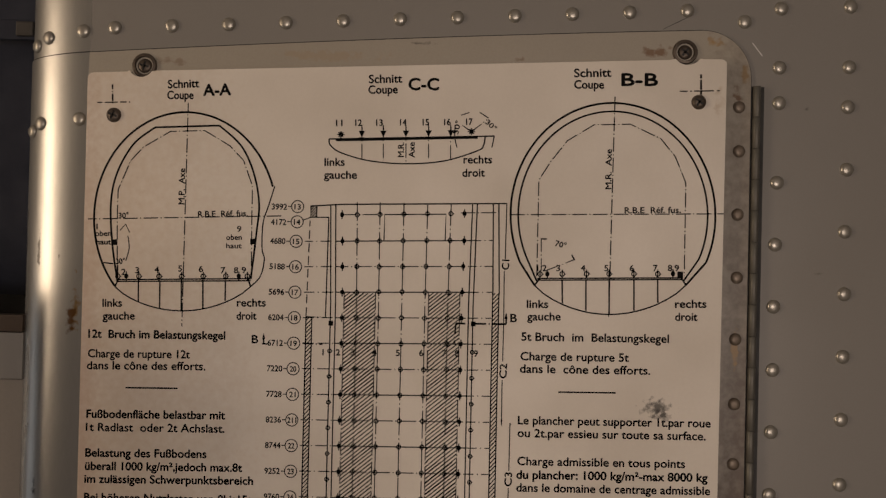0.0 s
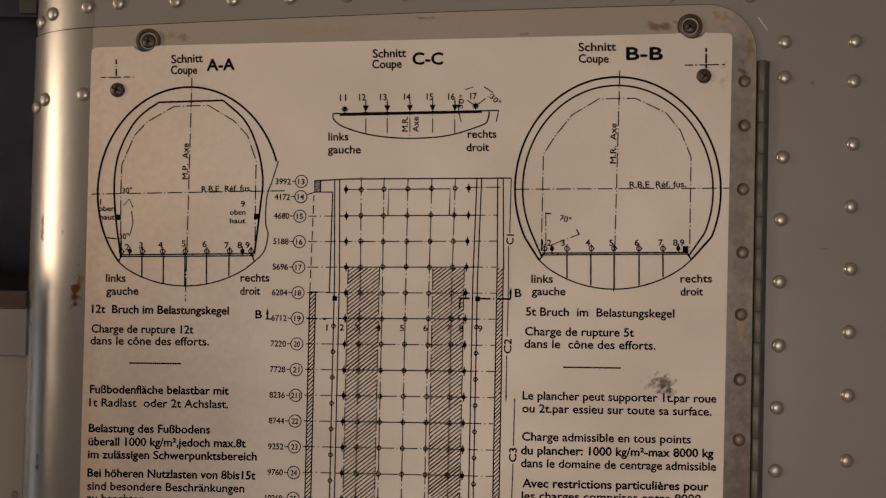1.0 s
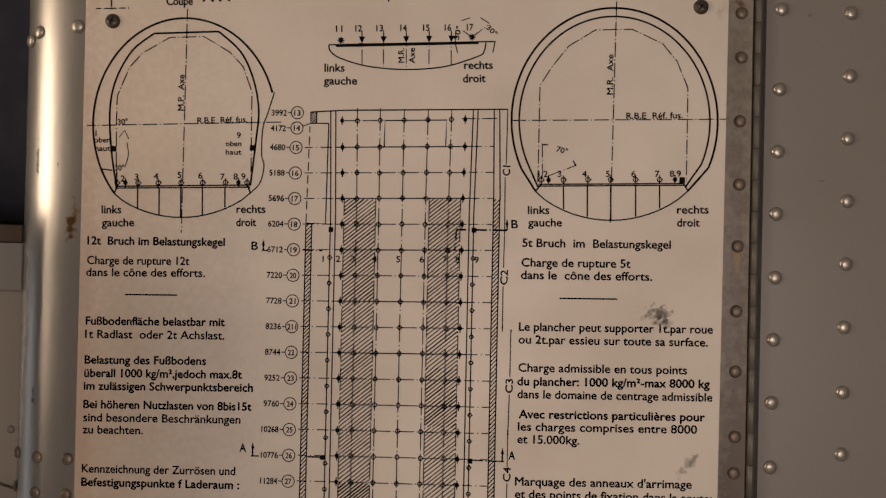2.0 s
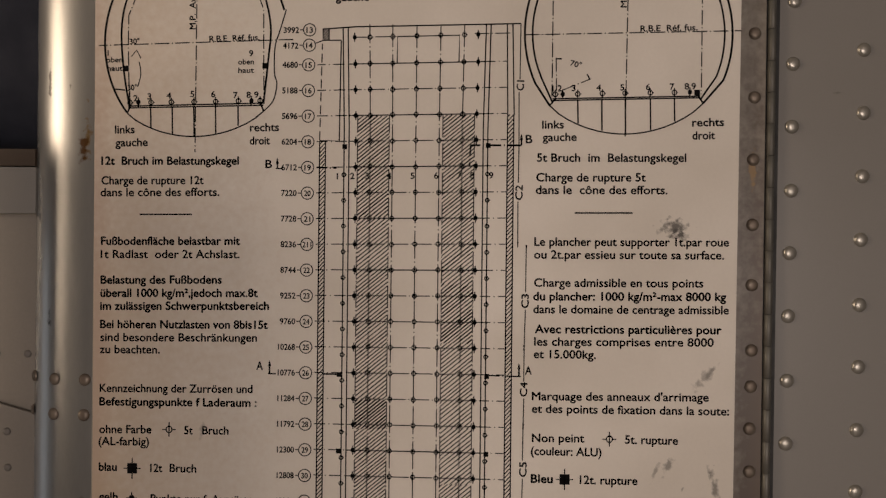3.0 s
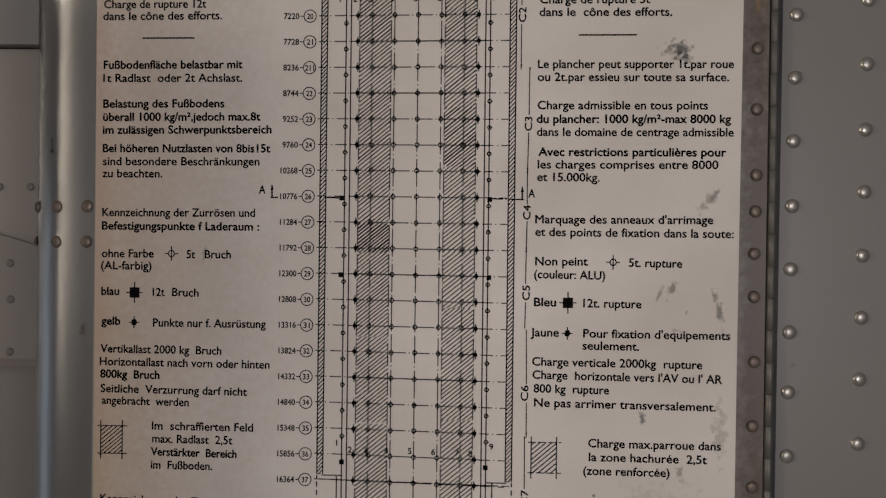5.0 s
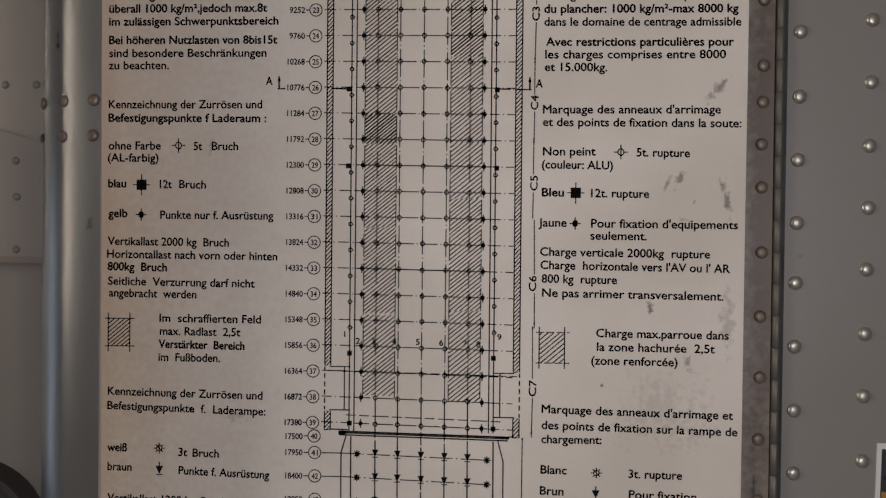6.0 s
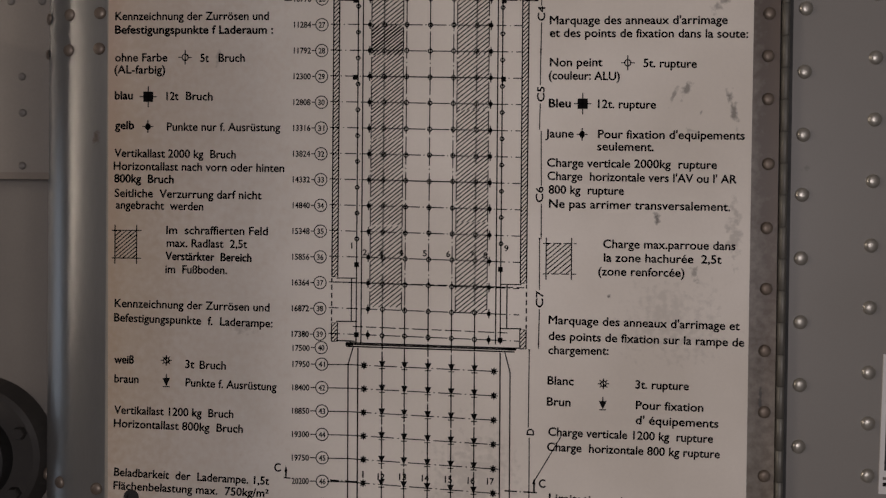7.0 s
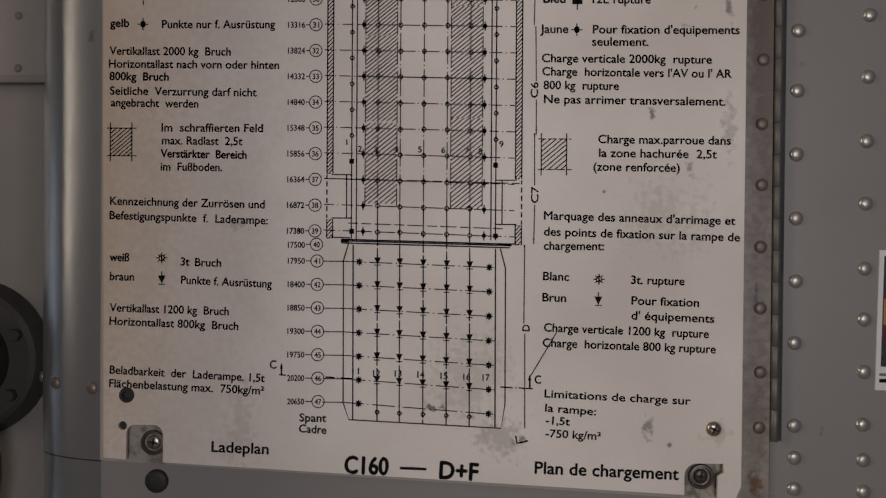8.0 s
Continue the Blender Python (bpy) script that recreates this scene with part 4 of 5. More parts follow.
line('outline', [(83, 549), (86.4, 553.3)], 0.6)
line('outline', [(175.7, 551.1), (172.9, 555.5)], 0.6)
line('strut', [(99.9, 552.9), (100.3, 538.4)], 0.55)
line('strut', [(114.5, 553.2), (114.8, 534.2)], 0.55)
line('strut', [(128.7, 553.5), (129.1, 532.4)], 0.55)
line('strut', [(143.9, 553.9), (144.2, 534.8)], 0.55)
line('strut', [(158.4, 554.2), (158.7, 540)], 0.55)
line('arrow_line', [(86.6, 578.3), (87, 558.1)], 0.35, CHAIN)
line('arrow_line', [(86.6, 577.6), (90.1, 577.6)], 0.5)
line('arrow_line', [(107, 565.2), (90.8, 558.6)], 0.35, CHAIN)
line('arrow_line', [(105.5, 568.3), (107.4, 564.9)], 0.5)
drawing('cross_section_drawing', 'black line drawing of the floor section C-C')
line('outline', [(-45.4, 636.6), (56.8, 640.4)], 0.5)
line('outline', [(-41.2, 635.8), (46.4, 639.2)], 0.7)
line('outline', [(-45.4, 636.6), (-44.5, 632.8), (-38.1, 628.4), (-21.3, 623.8), (1.5, 622.2), (25.8, 624.4), (46.5, 631.2), (50, 634.6), (50.9, 639.6)], 0.5, smooth=True)
line('centre_line', [(-25.3, 645.8), (-24.8, 624.3)], 0.35, CHAIN)
line('centre_line', [(-12.1, 646), (-11.6, 623.7)], 0.35, CHAIN)
line('centre_line', [(1.9, 646.3), (2.4, 623.2)], 0.35, CHAIN)
line('centre_line', [(15.9, 646.6), (16.3, 624.4)], 0.35, CHAIN)
line('centre_line', [(29.5, 646.9), (29.9, 625.4)], 0.35, CHAIN)
line('arrow_line', [(35.7, 652.9), (40.9, 654.7)], 0.35)
line('arrow_line', [(42.4, 642.9), (52.1, 650.5)], 0.35, CHAIN)
line('arrow_line', [(42.4, 642.9), (36.1, 647)], 0.35, CHAIN)
line('arrow_line', [(32.3, 647), (32.1, 638.8), (33.7, 632.9)], 0.4)
line('arrow_line', [(56.5, 640), (55.2, 633.4)], 0.4)
line('arrow_line', [(47.2, 654.9), (52.8, 651.5)], 0.4)
drawing('cross_mark')
line('cross_mark', [(-189.8, 656.5), (-169.4, 657.2)], 0.45, (4,1.5,8,1.5))
drawing('cross_mark')
line('cross_mark', [(-180.6, 667.9), (-180.2, 655.3)], 0.6, (4.4,1.2,0.4,1.2))
drawing('cross_mark')
line('cross_mark', [(170, 670.3), (194.6, 671.1)], 0.45, (6,1.5,1,1.5,12,2))
drawing('cross_mark')
line('cross_mark', [(183, 681), (183.2, 668.5)], 0.7, (4,1,6,1))
drawing('tie_down_symbol')
symbol('ring', -173.9, 549.1)
drawing('tie_down_symbol')
symbol('ring', -160.9, 549.4)
drawing('tie_down_symbol')
symbol('ring', -148.4, 549.6)
drawing('tie_down_symbol')
symbol('ring', -134.4, 549.9)
drawing('tie_down_symbol')
symbol('ring', -121.1, 550.2)
drawing('tie_down_symbol')
symbol('ring', -107.1, 550.6)
drawing('tie_down_symbol')
symbol('ring', -93.8, 550.9)
drawing('tie_down_symbol')
symbol('dot', -168.7, 549.4)
drawing('tie_down_symbol')
symbol('dot', -99.1, 550.8)
drawing('tie_down_symbol')
symbol('ring', 86.3, 556)
drawing('tie_down_symbol')
symbol('ring', 99.9, 556.3)
drawing('tie_down_symbol')
symbol('ring', 114.8, 556.7)
drawing('tie_down_symbol')
symbol('ring', 128.6, 557)
drawing('tie_down_symbol')
symbol('ring', 143.8, 557.3)
drawing('tie_down_symbol')
symbol('ring', 158.4, 557.6)
drawing('tie_down_symbol')
symbol('dot', 90.8, 556.1)
drawing('tie_down_symbol')
symbol('dot', 167.7, 557.9)
drawing('tie_down_symbol')
symbol('square', -176.6, 570.1)
drawing('tie_down_symbol')
symbol('square', -90.9, 572.3)
drawing('tie_down_symbol')
symbol('square', 172.1, 557.6)
text('1', -175.5, 552.4, -172.7, 552.5, 3.9)
text('2', -171.8, 550, -169, 550.1, 3.9)
text('3', -163.5, 551.3, -160.6, 551.2, 3.9)
text('4', -151.2, 551.8, -148.5, 551.9, 3.9)
text('5', -136.9, 552.9, -134.1, 552.9, 3.9)
text('6', -124, 552.8, -121.1, 552.9, 3.9)
text('7', -110.3, 552.3, -107.5, 552.4, 3.9)
text('8', -102.2, 552.6, -99.5, 552.6, 3.9)
text('9', -97.4, 552.7, -94.6, 552.8, 3.9)
text('1', 83.5, 557.7, 86.3, 557.8, 3.9)
text('2', 87.7, 557.8, 90.4, 557.9, 3.9)
text('3', 96.1, 558, 98.8, 558.1, 3.9)
text('4', 111.2, 558.4, 114, 558.4, 3.9)
text('5', 125.5, 558.6, 128.3, 558.7, 3.9)
text('6', 141.1, 559, 143.8, 559, 3.9)
text('7', 155.5, 559.3, 158.4, 559.4, 3.9)
text('8', 164.5, 559.5, 167.3, 559.6, 3.9)
text('9', 168.7, 559.6, 171.4, 559.7, 3.9)
text('11', -41.2, 644.7, -37.4, 644.8, 4.1)
text('12', -29.3, 645.1, -25.4, 645.2, 4.1)
text('13', -16.4, 645.4, -12.5, 645.5, 4.1)
text('14', -1.7, 645.9, 2.1, 645.9, 4.1)
text('15', 12.3, 646.2, 16.1, 646.3, 4.1)
text('16', 25.5, 646.6, 29.4, 646.6, 4.1)
text('17', 39.1, 647, 42.9, 647.1, 4.1)
drawing('tie_down_symbol')
symbol('star', -38.1, 639.5, 0.8)
drawing('tie_down_symbol')
symbol('star', 42.4, 642.9, 0.8)
drawing('tie_down_symbol')
symbol('arrow', -25.2, 640.2, 1.15)
drawing('tie_down_symbol')
symbol('arrow', -11.9, 640.5, 1.15)
drawing('tie_down_symbol')
symbol('arrow', 2, 640.9, 1.15)
drawing('tie_down_symbol')
symbol('arrow', 16, 641.3, 1.15)
drawing('tie_down_symbol')
symbol('arrow', 29.7, 641.7, 1.15)
drawing('key_symbol')
symbol('ring', -147.7, 349.1, 1.35)
drawing('key_symbol')
symbol('square', -170.2, 325, 1.8)
drawing('key_symbol')
symbol('dot', -170.3, 306.8, 1.3)
drawing('key_symbol')
symbol('star', -158.1, 164.1, 1.2)
drawing('key_symbol')
symbol('arrow', -158, 151.1, 1.4)
drawing('key_symbol')
symbol('ring', 121.1, 346.9, 1.35)
drawing('key_symbol')
symbol('square', 94.2, 322.1, 1.8)
drawing('key_symbol')
symbol('dot', 94, 303.6, 1.3)
drawing('key_symbol')
symbol('star', 108.3, 152.8, 1.2)
drawing('key_symbol')
symbol('arrow', 108, 140.1, 1.4)
text('C1', 67.1, 558.2, 67.3, 564.2, 4.6)
text('C2', 66.9, 491.6, 67.1, 500.5, 4.6)
text('C3', 71.3, 425.9, 71.4, 434.3, 4.6)
text('C4', 70.9, 372.1, 71.1, 380.7, 4.6)
text('C5', 71, 323.3, 71.1, 332.2, 4.6)
text('C6', 70.7, 262.4, 70.9, 271.7, 4.6)
text('C7', 71.3, 198.7, 71.5, 208.5, 4.6)
text('D', 66.5, 121, 66.7, 124.8, 4.6)
drawing('dimension')
line('dimension', [(65.1, 598.8), (64.8, 564.9)], 0.35)
drawing('dimension')
line('dimension', [(64.3, 557.3), (64.6, 524.7)], 0.35)
drawing('dimension')
line('dimension', [(64.6, 524.7), (64.4, 501.9)], 0.35)
drawing('dimension')
line('dimension', [(64.3, 490.6), (64.4, 463)], 0.35)
drawing('dimension')
line('dimension', [(69.6, 463.1), (69.5, 435.5)], 0.35)
drawing('dimension')
line('dimension', [(69.4, 424.9), (68.9, 400.6)], 0.35)
drawing('dimension')
line('dimension', [(68.9, 400.6), (68.9, 381.2)], 0.35)
drawing('dimension')
line('dimension', [(69, 371.1), (68.7, 352.6)], 0.35)
drawing('dimension')
line('dimension', [(68.7, 352.6), (68.5, 333.1)], 0.35)
drawing('dimension')
line('dimension', [(68.6, 322.1), (68.3, 306.2)], 0.35)
drawing('dimension')
line('dimension', [(69.3, 305.6), (69.7, 272.4)], 0.35)
drawing('dimension')
line('dimension', [(69.8, 261.4), (69.9, 240.1)], 0.35)
drawing('dimension')
line('dimension', [(68.9, 240.1), (69.1, 209.2)], 0.35)
drawing('dimension')
line('dimension', [(69.2, 197.7), (68.8, 173.8)], 0.35)
drawing('dimension')
line('dimension', [(63.3, 173), (63.1, 125.7)], 0.35)
drawing('dimension')
line('dimension', [(63.7, 119.6), (64, 62.1)], 0.35)
drawing('arrow_tip')
symbol('tip', 64.4, 464.2)
drawing('arrow_tip')
symbol('tip', 69.7, 462.3)
drawing('arrow_tip')
symbol('tip', 68.9, 401.4)
drawing('arrow_tip')
symbol('tip', 68.9, 399.4)
drawing('arrow_tip')
symbol('tip', 68.7, 353.3)
drawing('arrow_tip')
symbol('tip', 68.7, 351.4)
drawing('arrow_tip')
symbol('tip', 69.9, 241.3)
drawing('arrow_tip')
symbol('tip', 68.9, 238.9)
drawing('arrow_tip')
symbol('tip', 68.8, 175.2)
drawing('arrow_tip')
symbol('tip', 63.3, 171.3)
drawing('arrow_tip')
symbol('tip', 64, 63.8)
text('B', -90, 509.8, -86.2, 509.8, 5.2)
drawing('section_mark')
line('section_mark', [(-82.7, 509.5), (-82.8, 515)], 0.6)
symbol('up', -82.8, 513.6)
text('B', 68.8, 526.2, 72.6, 526.3, 5.2)
drawing('section_mark')
line('section_mark', [(66.1, 524.8), (66, 530.7)], 0.6)
symbol('up', 66, 529.3)
text('A', -94.3, 386.4, -90.5, 386.4, 5.2)
drawing('section_mark')
line('section_mark', [(-86.3, 384), (-86.4, 391.3)], 0.6)
symbol('up', -86.3, 389.9)
text('A', 69.7, 385.6, 73.5, 385.6, 5.2)
drawing('section_mark')
line('section_mark', [(65.9, 384.5), (65.9, 391.4)], 0.6)
symbol('up', 65.9, 390)
text('C', -91.2, 97, -87.3, 97.1, 5.2)
drawing('section_mark')
line('section_mark', [(-84.2, 93.3), (-84.2, 99.5)], 0.6)
symbol('up', -84.2, 98.1)
text('C', 70, 89.3, 73.8, 89.4, 5.2)
drawing('section_mark')
line('section_mark', [(66.9, 86.2), (66.9, 93.8)], 0.6)
symbol('up', 66.9, 92.4)
drawing('section_mark')
line('section_mark', [(-83.8, 509.5), (-79.6, 509.5)], 0.5)
drawing('section_mark')
line('section_mark', [(35.2, 524.6), (66.1, 524.8)], 0.7, CHAIN)
drawing('section_mark')
line('section_mark', [(35.2, 524.6), (34.6, 511.5)], 0.6, CHAIN)
drawing('section_mark')
line('section_mark', [(-87.3, 384), (-82.5, 384.1)], 0.5)
drawing('section_mark')
line('section_mark', [(46, 384.6), (67.7, 384.2)], 0.5, CHAIN)
drawing('section_mark')
line('section_mark', [(-53, 384.4), (-43.7, 384.2)], 0.6, CHAIN)
drawing('section_mark')
line('section_mark', [(-58.8, 510.4), (-46.4, 510.1)], 0.6, CHAIN)
drawing('section_mark')
line('section_mark', [(-85.6, 93.3), (-81.4, 93)], 0.5)
drawing('section_mark')
line('section_mark', [(49.1, 87.1), (68.7, 86.2)], 0.5, CHAIN)
drawing('section_mark')
line('section_mark', [(-57.2, 92.1), (-40.6, 91.2)], 0.6, CHAIN)
drawing('scratch')
line('scratch', [(82.9, 120.4), (65.9, 91.4)], 0.35)
text('1', -47.4, 503.3, -44.5, 503.3, 3.9)
text('2', -38.2, 503.4, -35.3, 503.5, 3.9)
text('3', -29.1, 503.6, -26.2, 503.6, 3.9)
text('4', -15.8, 503.7, -12.9, 503.8, 3.9)
text('5', -1.4, 503.9, 1.5, 504, 3.9)
text('6', 13, 504.1, 15.9, 504.2, 3.9)
text('7', 27, 504.3, 29.9, 504.3, 3.9)
text('8', 34.9, 504.4, 37.8, 504.5, 3.9)
text('9', 46.4, 504.6, 49.3, 504.6, 3.9)
text('1', -46.3, 233.4, -43.6, 233.5, 3.7)
text('2', -38.3, 229.4, -35.7, 229.4, 3.7)
text('3', -28.9, 229.2, -26.3, 229.2, 3.7)
text('4', -16.2, 229.1, -13.5, 229.1, 3.7)
text('5', -1.8, 229.1, 0.9, 229.2, 3.7)
text('6', 12.4, 228.8, 15, 228.8, 3.7)
text('7', 26.8, 228.4, 29.4, 228.4, 3.7)
text('8', 34.9, 228.2, 37.6, 228.2, 3.7)
text('9', 47.6, 232.6, 50.2, 232.6, 3.7)
text('11', -40.9, 94, -36.8, 94, 4.1)
text('12', -28.1, 92.7, -24, 92.7, 4.1)
text('13', -15, 92.8, -10.9, 92.8, 4.1)
text('14', -1.2, 92.2, 2.9, 92.2, 4.1)
text('15', 12.9, 91.6, 17.1, 91.7, 4.1)
text('16', 26.7, 91.1, 30.8, 91.1, 4.1)
text('17', 38.4, 90.8, 42.5, 90.8, 4.1)
drawing('tie_down_symbol')
symbol('square', -41.6, 523.1, 0.85)
drawing('tie_down_symbol')
symbol('square', 45.9, 524.5, 0.85)
drawing('tie_down_symbol')
symbol('square', -43.7, 384.1, 0.85)
drawing('tie_down_symbol')
symbol('square', 46.3, 384, 0.85)
drawing('tie_down_symbol')
symbol('square', -43.7, 337.4, 0.85)
drawing('tie_down_symbol')
symbol('square', 46.3, 336.7, 0.85)
drawing('tie_down_symbol')
symbol('square', -42, 223.6, 0.85)
drawing('tie_down_symbol')
symbol('square', 45.4, 221.5, 0.85)
drawing('tie_down_symbol')
symbol('square', -41.8, 181, 0.85)
drawing('tie_down_symbol')
symbol('square', 45.6, 178.6, 0.85)

# the ellipses of the sections
drawing("cross_section_outline", "black outline of the fuselage section A-A")
line("outline", tilted(arc(-133.1, 585.9, 56.6, 65.6, 17, 219.5, 60), -133.1, 585.9, 1.4), 0.75)
line("outline", bow((-175.5, 542.6), (-91.6, 544.5), 14.9), 0.5)
drawing("cross_section_outline", "black double outline of the fuselage section B-B")
line("outline", [(83.0, 549.0)] + tilted(arc(130.3, 593.2, 62.8, 69.1, 205, -25, 64), 130.3, 593.2, 1.3) + [(175.7, 551.1)], 0.75)
line("outline", [(84.4, 551.6)] + tilted(arc(130.3, 593.2, 58.1, 63.9, 205, -25, 64), 130.3, 593.2, 1.3) + [(174.3, 553.7)], 0.65)
line("outline", bow((83, 549), (175.7, 551.1), 17.9), 0.5)

# keys of the hatched floor
for x0, x1, z0, z1, pitch in ((-190.1, -176.8, 226.4, 243.3, 2.5), (73.0, 88.3, 219.0, 237.5, 3.0)):
    drawing("hatch_key", "hatched square of the key")
    hatch(x0, x1, z0, z1, pitch, 0.85, 0.34)
    for z in (z0, z1):
        line("edge", [(x0 - 2, z), (x1 + 3, z)], 0.36, None if x0 < 0 else (5, 1.2))
    for x in (x0, x1):
        line("edge", [(x, z0 - 3.5), (x, z1 + 3.5)], 0.42)

# the floor plan with its numbered frames
COLUMNS = (-26.1, -12.5, 1.8, 16.0, 30.0)
LEFT, RIGHT = -34.9, 38.6
FRAMES = [str(n) for n in range(15, 22)] + ["211"] + [str(n) for n in range(22, 40)]


def widen(x, z):
    """The plan spreads a little towards its head."""
    return x + (x - 1.8) * 0.0005 * max(0.0, z - 535)


def level(i, x):
    """Height of frame line i of the hold (0 is frame 15) at x."""
    return 573.7 - 15.71 * i + (1.85 - 0.166 * i) * (x - LEFT) / (RIGHT - LEFT)


def ramp_level(i, x):
    """Height of frame line i of the ramp (0 is frame 41) at x."""
    return 162.3 - 14.38 * i - (2.6 + 0.42 * i) * (x - LEFT) / (RIGHT - LEFT)


def frame_label(name, number, z, zc, x=-63.2, dx=0.0):
    text(number, -80.6 + dx if len(number) > 4 else -79.6 + dx, z - 1.8, -70.3 + dx, z - 1.8, 3.75, BOLD if number in ("5696", "17380", "16872") else 0.025)
    drawing("frame_ring")
    stroke(arc(x, zc, 3.75, 3.75, 0, 360, 22), 0.36)
    w = 1.9 if len(name) == 2 else 2.7
    text(name, x - w, zc - 1.75, x + w, zc - 1.75, 3.5, 0.025)
    stroke([(-69.6 + dx, zc), (x - 3.8, zc)], 0.35)


for i, name in enumerate(FRAMES):
    z = 573.0 - 15.676 * i
    frame_label(name, str(4680 + 508 * i), z, z, -64.2, -0.6)
frame_label("13", "3992", 594.2, 594.4, -63.8, -0.1)
frame_label("14", "4172", 584.7, 585.0, -63.9, -0.4)
frame_label("40", "17500", 172.6, 172.9)
for i in range(7):
    z = 162.8 - 14.28 * i
    frame_label(str(41 + i), str(17950 + 450 * i), z, z, -62.8 + 0.18 * i)

drawing("floor_plan", "black line plan of the cargo floor")
line("edge", [(-55.6, 594.9), (-36, 596.4), (65.1, 598.9)], 0.5)
for i in range(len(FRAMES)):
    solid = i in (0, 2, 4, 6, 8, 15, 19)
    a, b = -58.8, 57.0
    mid = [(widen(x, level(i, x)), level(i, x)) for x in (LEFT - 4, RIGHT + 4)]
    line("frame", [(a, level(i, a)), mid[0]], 0.3, (7.0, 2.0, 0.7, 2.0))
    line("frame", mid, 0.42 if solid else 0.3, None if solid else (10.5, 1.6, 0.7, 1.6))
    line("frame", [mid[1], (b, level(i, b))], 0.3, (7.0, 2.0, 0.7, 2.0))
for x in COLUMNS:
    line("column", [(widen(x, 598), 598), (x, 535), (x, 182)], 0.36, (17.0, 1.8, 0.8, 1.8))
for x, top in ((-42.0, 595.8), (-39.0, 596.0), (42.8, 598.6), (45.6, 598.8)):
    line("rail", [(widen(x, top), top), (x, 535), (x, 176)], 0.45)
for i in range(len(FRAMES)):
    for x in COLUMNS:
        symbol("ring", widen(x, level(i, x)), level(i, x) + random.uniform(-0.2, 0.2), 0.88)
    symbol("dot", widen(LEFT, level(i, LEFT)), level(i, LEFT), 0.95)
    symbol("dot", widen(RIGHT, level(i, RIGHT)), level(i, RIGHT), 0.95)
    if 4 <= i <= 21:
        symbol("ring", -42.0, level(i, -42) - 4.7, 0.8)
        symbol("ring", 45.6, level(i, 45) - 5.0, 0.8)
for x in COLUMNS:
    symbol("ring", widen(x, 591), 591.0 + 0.033 * x, 0.88)
symbol("dot", -36.2, 590.0, 0.95)
symbol("dot", 39.2, 592.2, 0.95)
line("frame", [(-36, 590.0), (-12, 590.6)], 0.35, CHAIN)
line("frame", [(37, 592.6), (60, 593.2)], 0.3, CHAIN)
line("hatchway", [(-10.1, 574.2), (-9.9, 590.6), (27.8, 591.6), (27.6, 575.4)], 0.45)
# the reinforced strips: hatched by hand in stretches, some dense, some nearly worn away
STRIP_LEFT = ((198, 247, 2.7, 0.26), (248, 300, 2.5, 0.30), (300, 351, 2.4, 0.34), (351, 369, 2.2, 0.52), (369, 416, 2.5, 0.36), (416, 480, 2.5, 0.36), (480, 542, 2.45, 0.40))
STRIP_RIGHT = ((195, 250, 2.8, 0.26), (250, 318, 2.5, 0.31), (318, 352, 2.7, 0.20), (352, 404, 2.6, 0.28), (404, 440, 2.4, 0.46), (440, 500, 2.5, 0.38), (500, 543, 2.5, 0.36))
for x0, x1, stretches in ((-33.8, -14.5, STRIP_LEFT), (18.2, 37.4, STRIP_RIGHT)):
    top, low = level(2, x0), level(24, x1)
    for a, b, pitch, width in stretches:
        hatch(x0, x1, a, b, pitch, 0.82, width)
    for x in (x0, x1):
        line("edge", [(x, top), (x, low)], 0.33, (14.0, 1.5, 0.8, 1.5))

for x0, x1, top, low in ((-57.0, -53.4, 526.7, 216.2), (57.5, 61.3, 543.6, 213.2), (-57.0, -53.4, 188.2, 176.8), (57.5, 61.3, 185.0, 173.4)):
    drawing("side_wall", "hatched side wall of the plan")
    hatch(x0, x1, low, top, 2.5, 1.1, 0.3)
    line("edge", [(x0, low), (x0, top), (x1, top), (x1, low), (x0, low)], 0.45)
drawing("door_frame_plan", "line plan of the door frame")
hatch(-55.6, -51.9, 588.0, 595.0, 1.7, 1.1, 0.36)
line("edge", [(-55.6, 595.0), (-55.5, 588.0), (-44.4, 588.2)], 0.45)
line("edge", [(-51.9, 595.2), (-51.9, 588.0)], 0.45)
line("edge", [(-60.2, 586.2), (-55.5, 588)], 0.35)
line("edge", [(-55.9, 586), (-57.0, 527)], 0.4, (5.5, 2.4))
line("edge", [(-57.0, 526.7), (-45.0, 526.7), (-44.4, 588)], 0.45)
drawing("door_frame_plan", "line plan of the door frame")
line("edge", [(61.5, 543), (60.2, 598.6)], 0.45)
line("edge", [(57.6, 543), (56.8, 598.4)], 0.45)
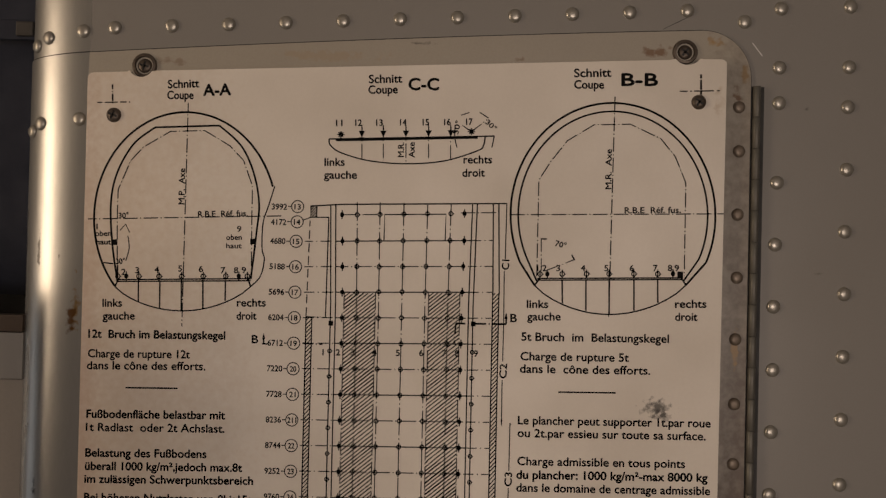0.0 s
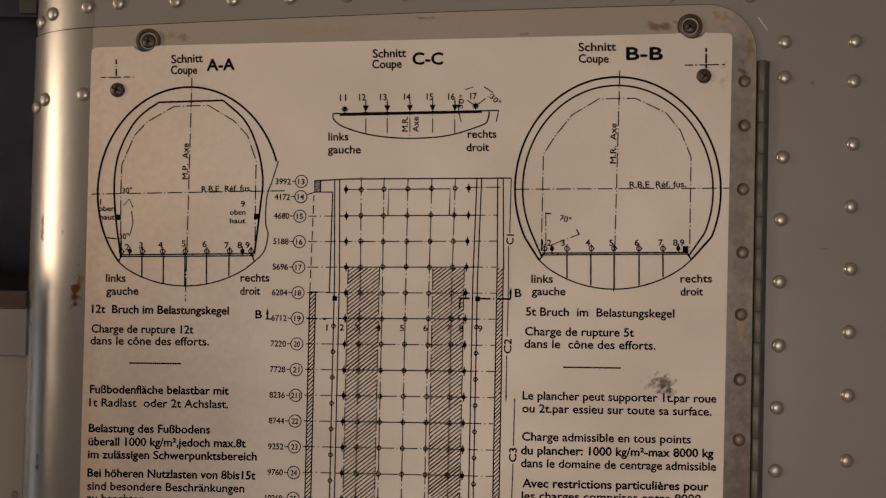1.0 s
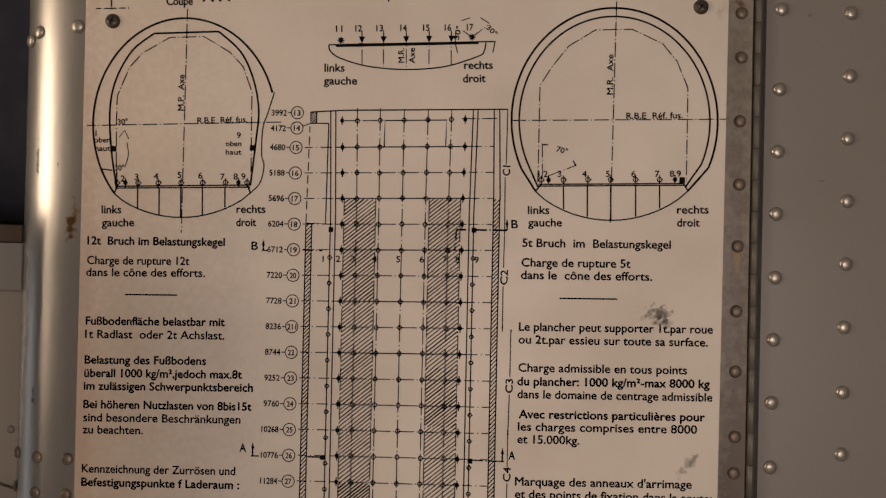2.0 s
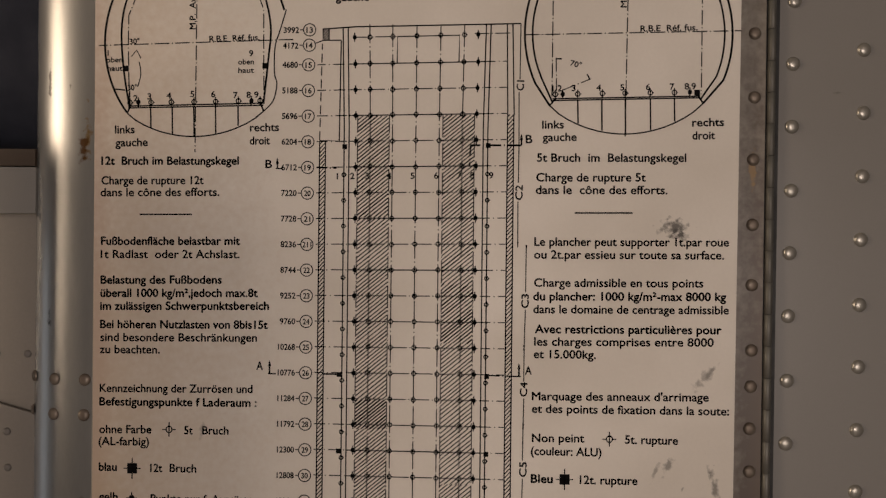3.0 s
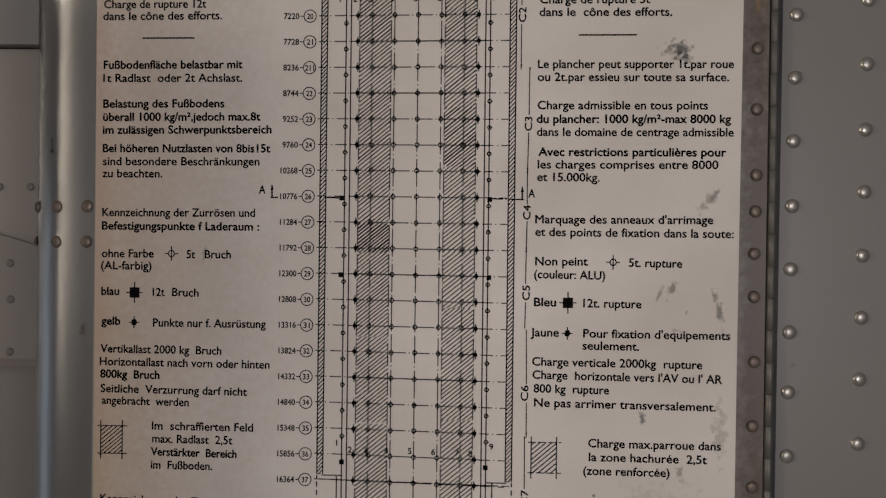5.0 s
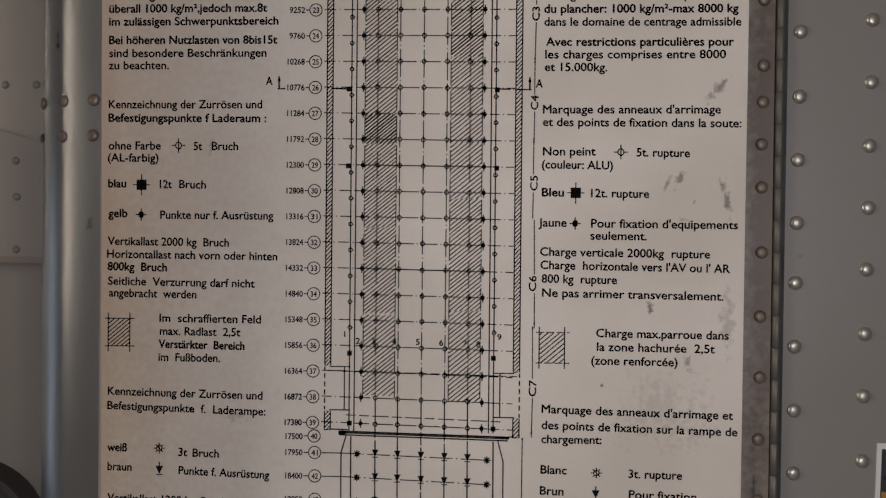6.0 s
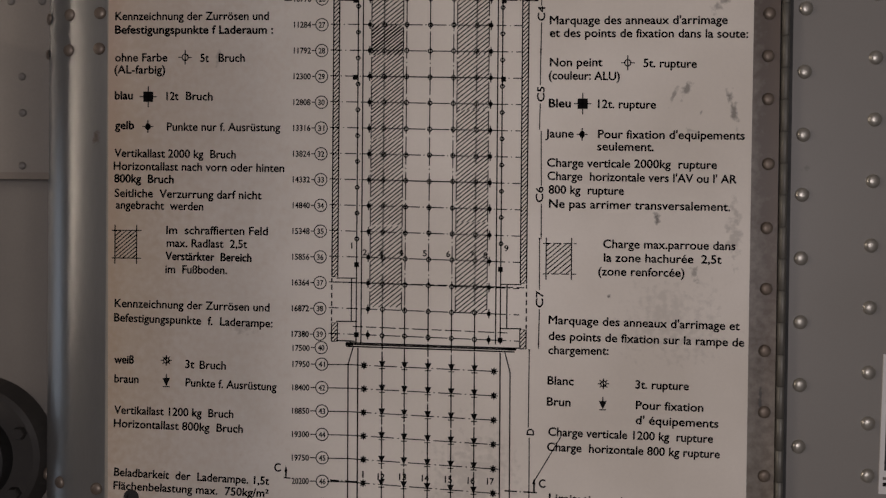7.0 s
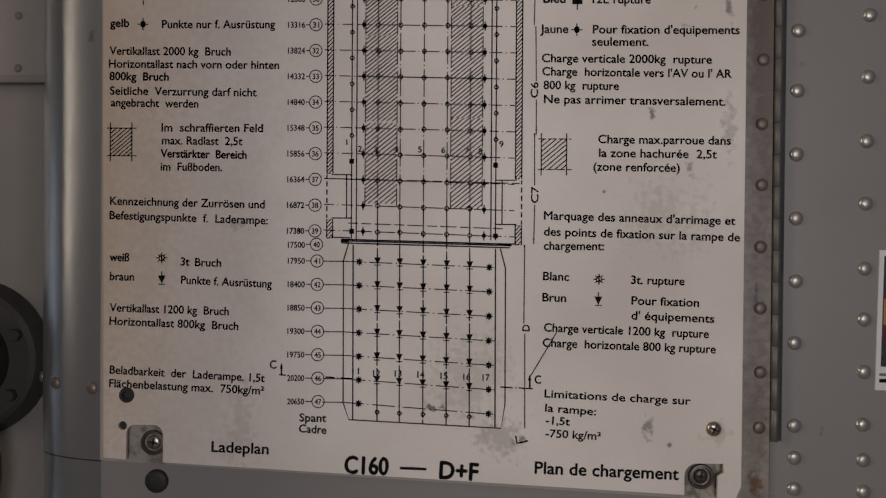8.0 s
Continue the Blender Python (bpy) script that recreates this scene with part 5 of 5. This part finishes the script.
for x, inner, top, low in ((-57.0, -45.0, 215.4, 189.0), (61.3, 49.5, 212.4, 185.6)):
    drawing("door_frame_plan", "line plan of the door frame")
    line("edge", [(x, top), (x, low)], 0.5, (3.2, 1.8))
    line("edge", [(inner, top), (inner, low)], 0.45)
    line("edge", [(x * 0.95, top), (inner * 0.92, top)], 0.4)
    line("edge", [(x * 0.95, low), (inner * 0.92, low)], 0.45)
    line("edge", [(x * 0.95, low - 11.7), (inner * 0.95, low - 12.0)], 0.45)
line("edge", [(-55, 213), (60, 210.5)], 0.28, (14, 2, 6, 2))
line("edge", [(-44, 186.0), (50, 183.0)], 0.28, (10, 2, 6, 2))

drawing("loading_ramp_plan", "black line plan of the loading ramp")
for d in (1.1, 0.2, -1.1):
    line("hinge_bar", [(-48.0, 175.0 + d), (54.5, 172.6 + d)], 0.5)
for x in (-46, 53):
    fill([(x - 2.4, 173.4 - 0.02 * x), (x + 2.4, 173.4 - 0.02 * x), (x + 2.4, 175.0 - 0.02 * x), (x - 2.4, 175.0 - 0.02 * x)])
line("edge", [(-43.7, 173.3), (-46.7, 163.0), (-46.4, 76.6), (-42.9, 66.3), (49.6, 62.0), (52.0, 76.5), (51.8, 159.0), (48.6, 171.0)], 0.45)
line("edge", [(-40.8, 173.0), (-40.5, 66.2)], 0.5)
line("edge", [(45.7, 171.0), (46.0, 62.2)], 0.5)
for x in COLUMNS:
    line("column", [(x, level(24, x)), (x + 0.3, 78.5), (x + 0.4, 64.5 - 0.046 * x)], 0.45, (26.0, 1.2, 8.0, 1.2))
    for i in range(6):
        symbol("arrow", x + 0.2, ramp_level(i, x) + 1.2, 1.22)
    symbol("ring", x + 0.4, ramp_level(6, x) - 3.6 + 0.03 * x, 0.8)
for i in range(7):
    symbol("star", -37.0, ramp_level(i, -37), 0.85)
    symbol("star", 42.0, ramp_level(i, 42), 0.85)
    line("frame", [(-59, 162.7 - 14.3 * i), (-46, ramp_level(i, -46))], 0.3)
    line("frame", [(-46, ramp_level(i, -46)), (46, ramp_level(i, 46))], 0.28, (14.0, 2.0, 1.0, 2.0))
drawing("scuff_mark")
stroke([(58.6, 57.6), (59.4, 53.0), (66.0, 54.6)], 0.7)
flush()
set_lettering()
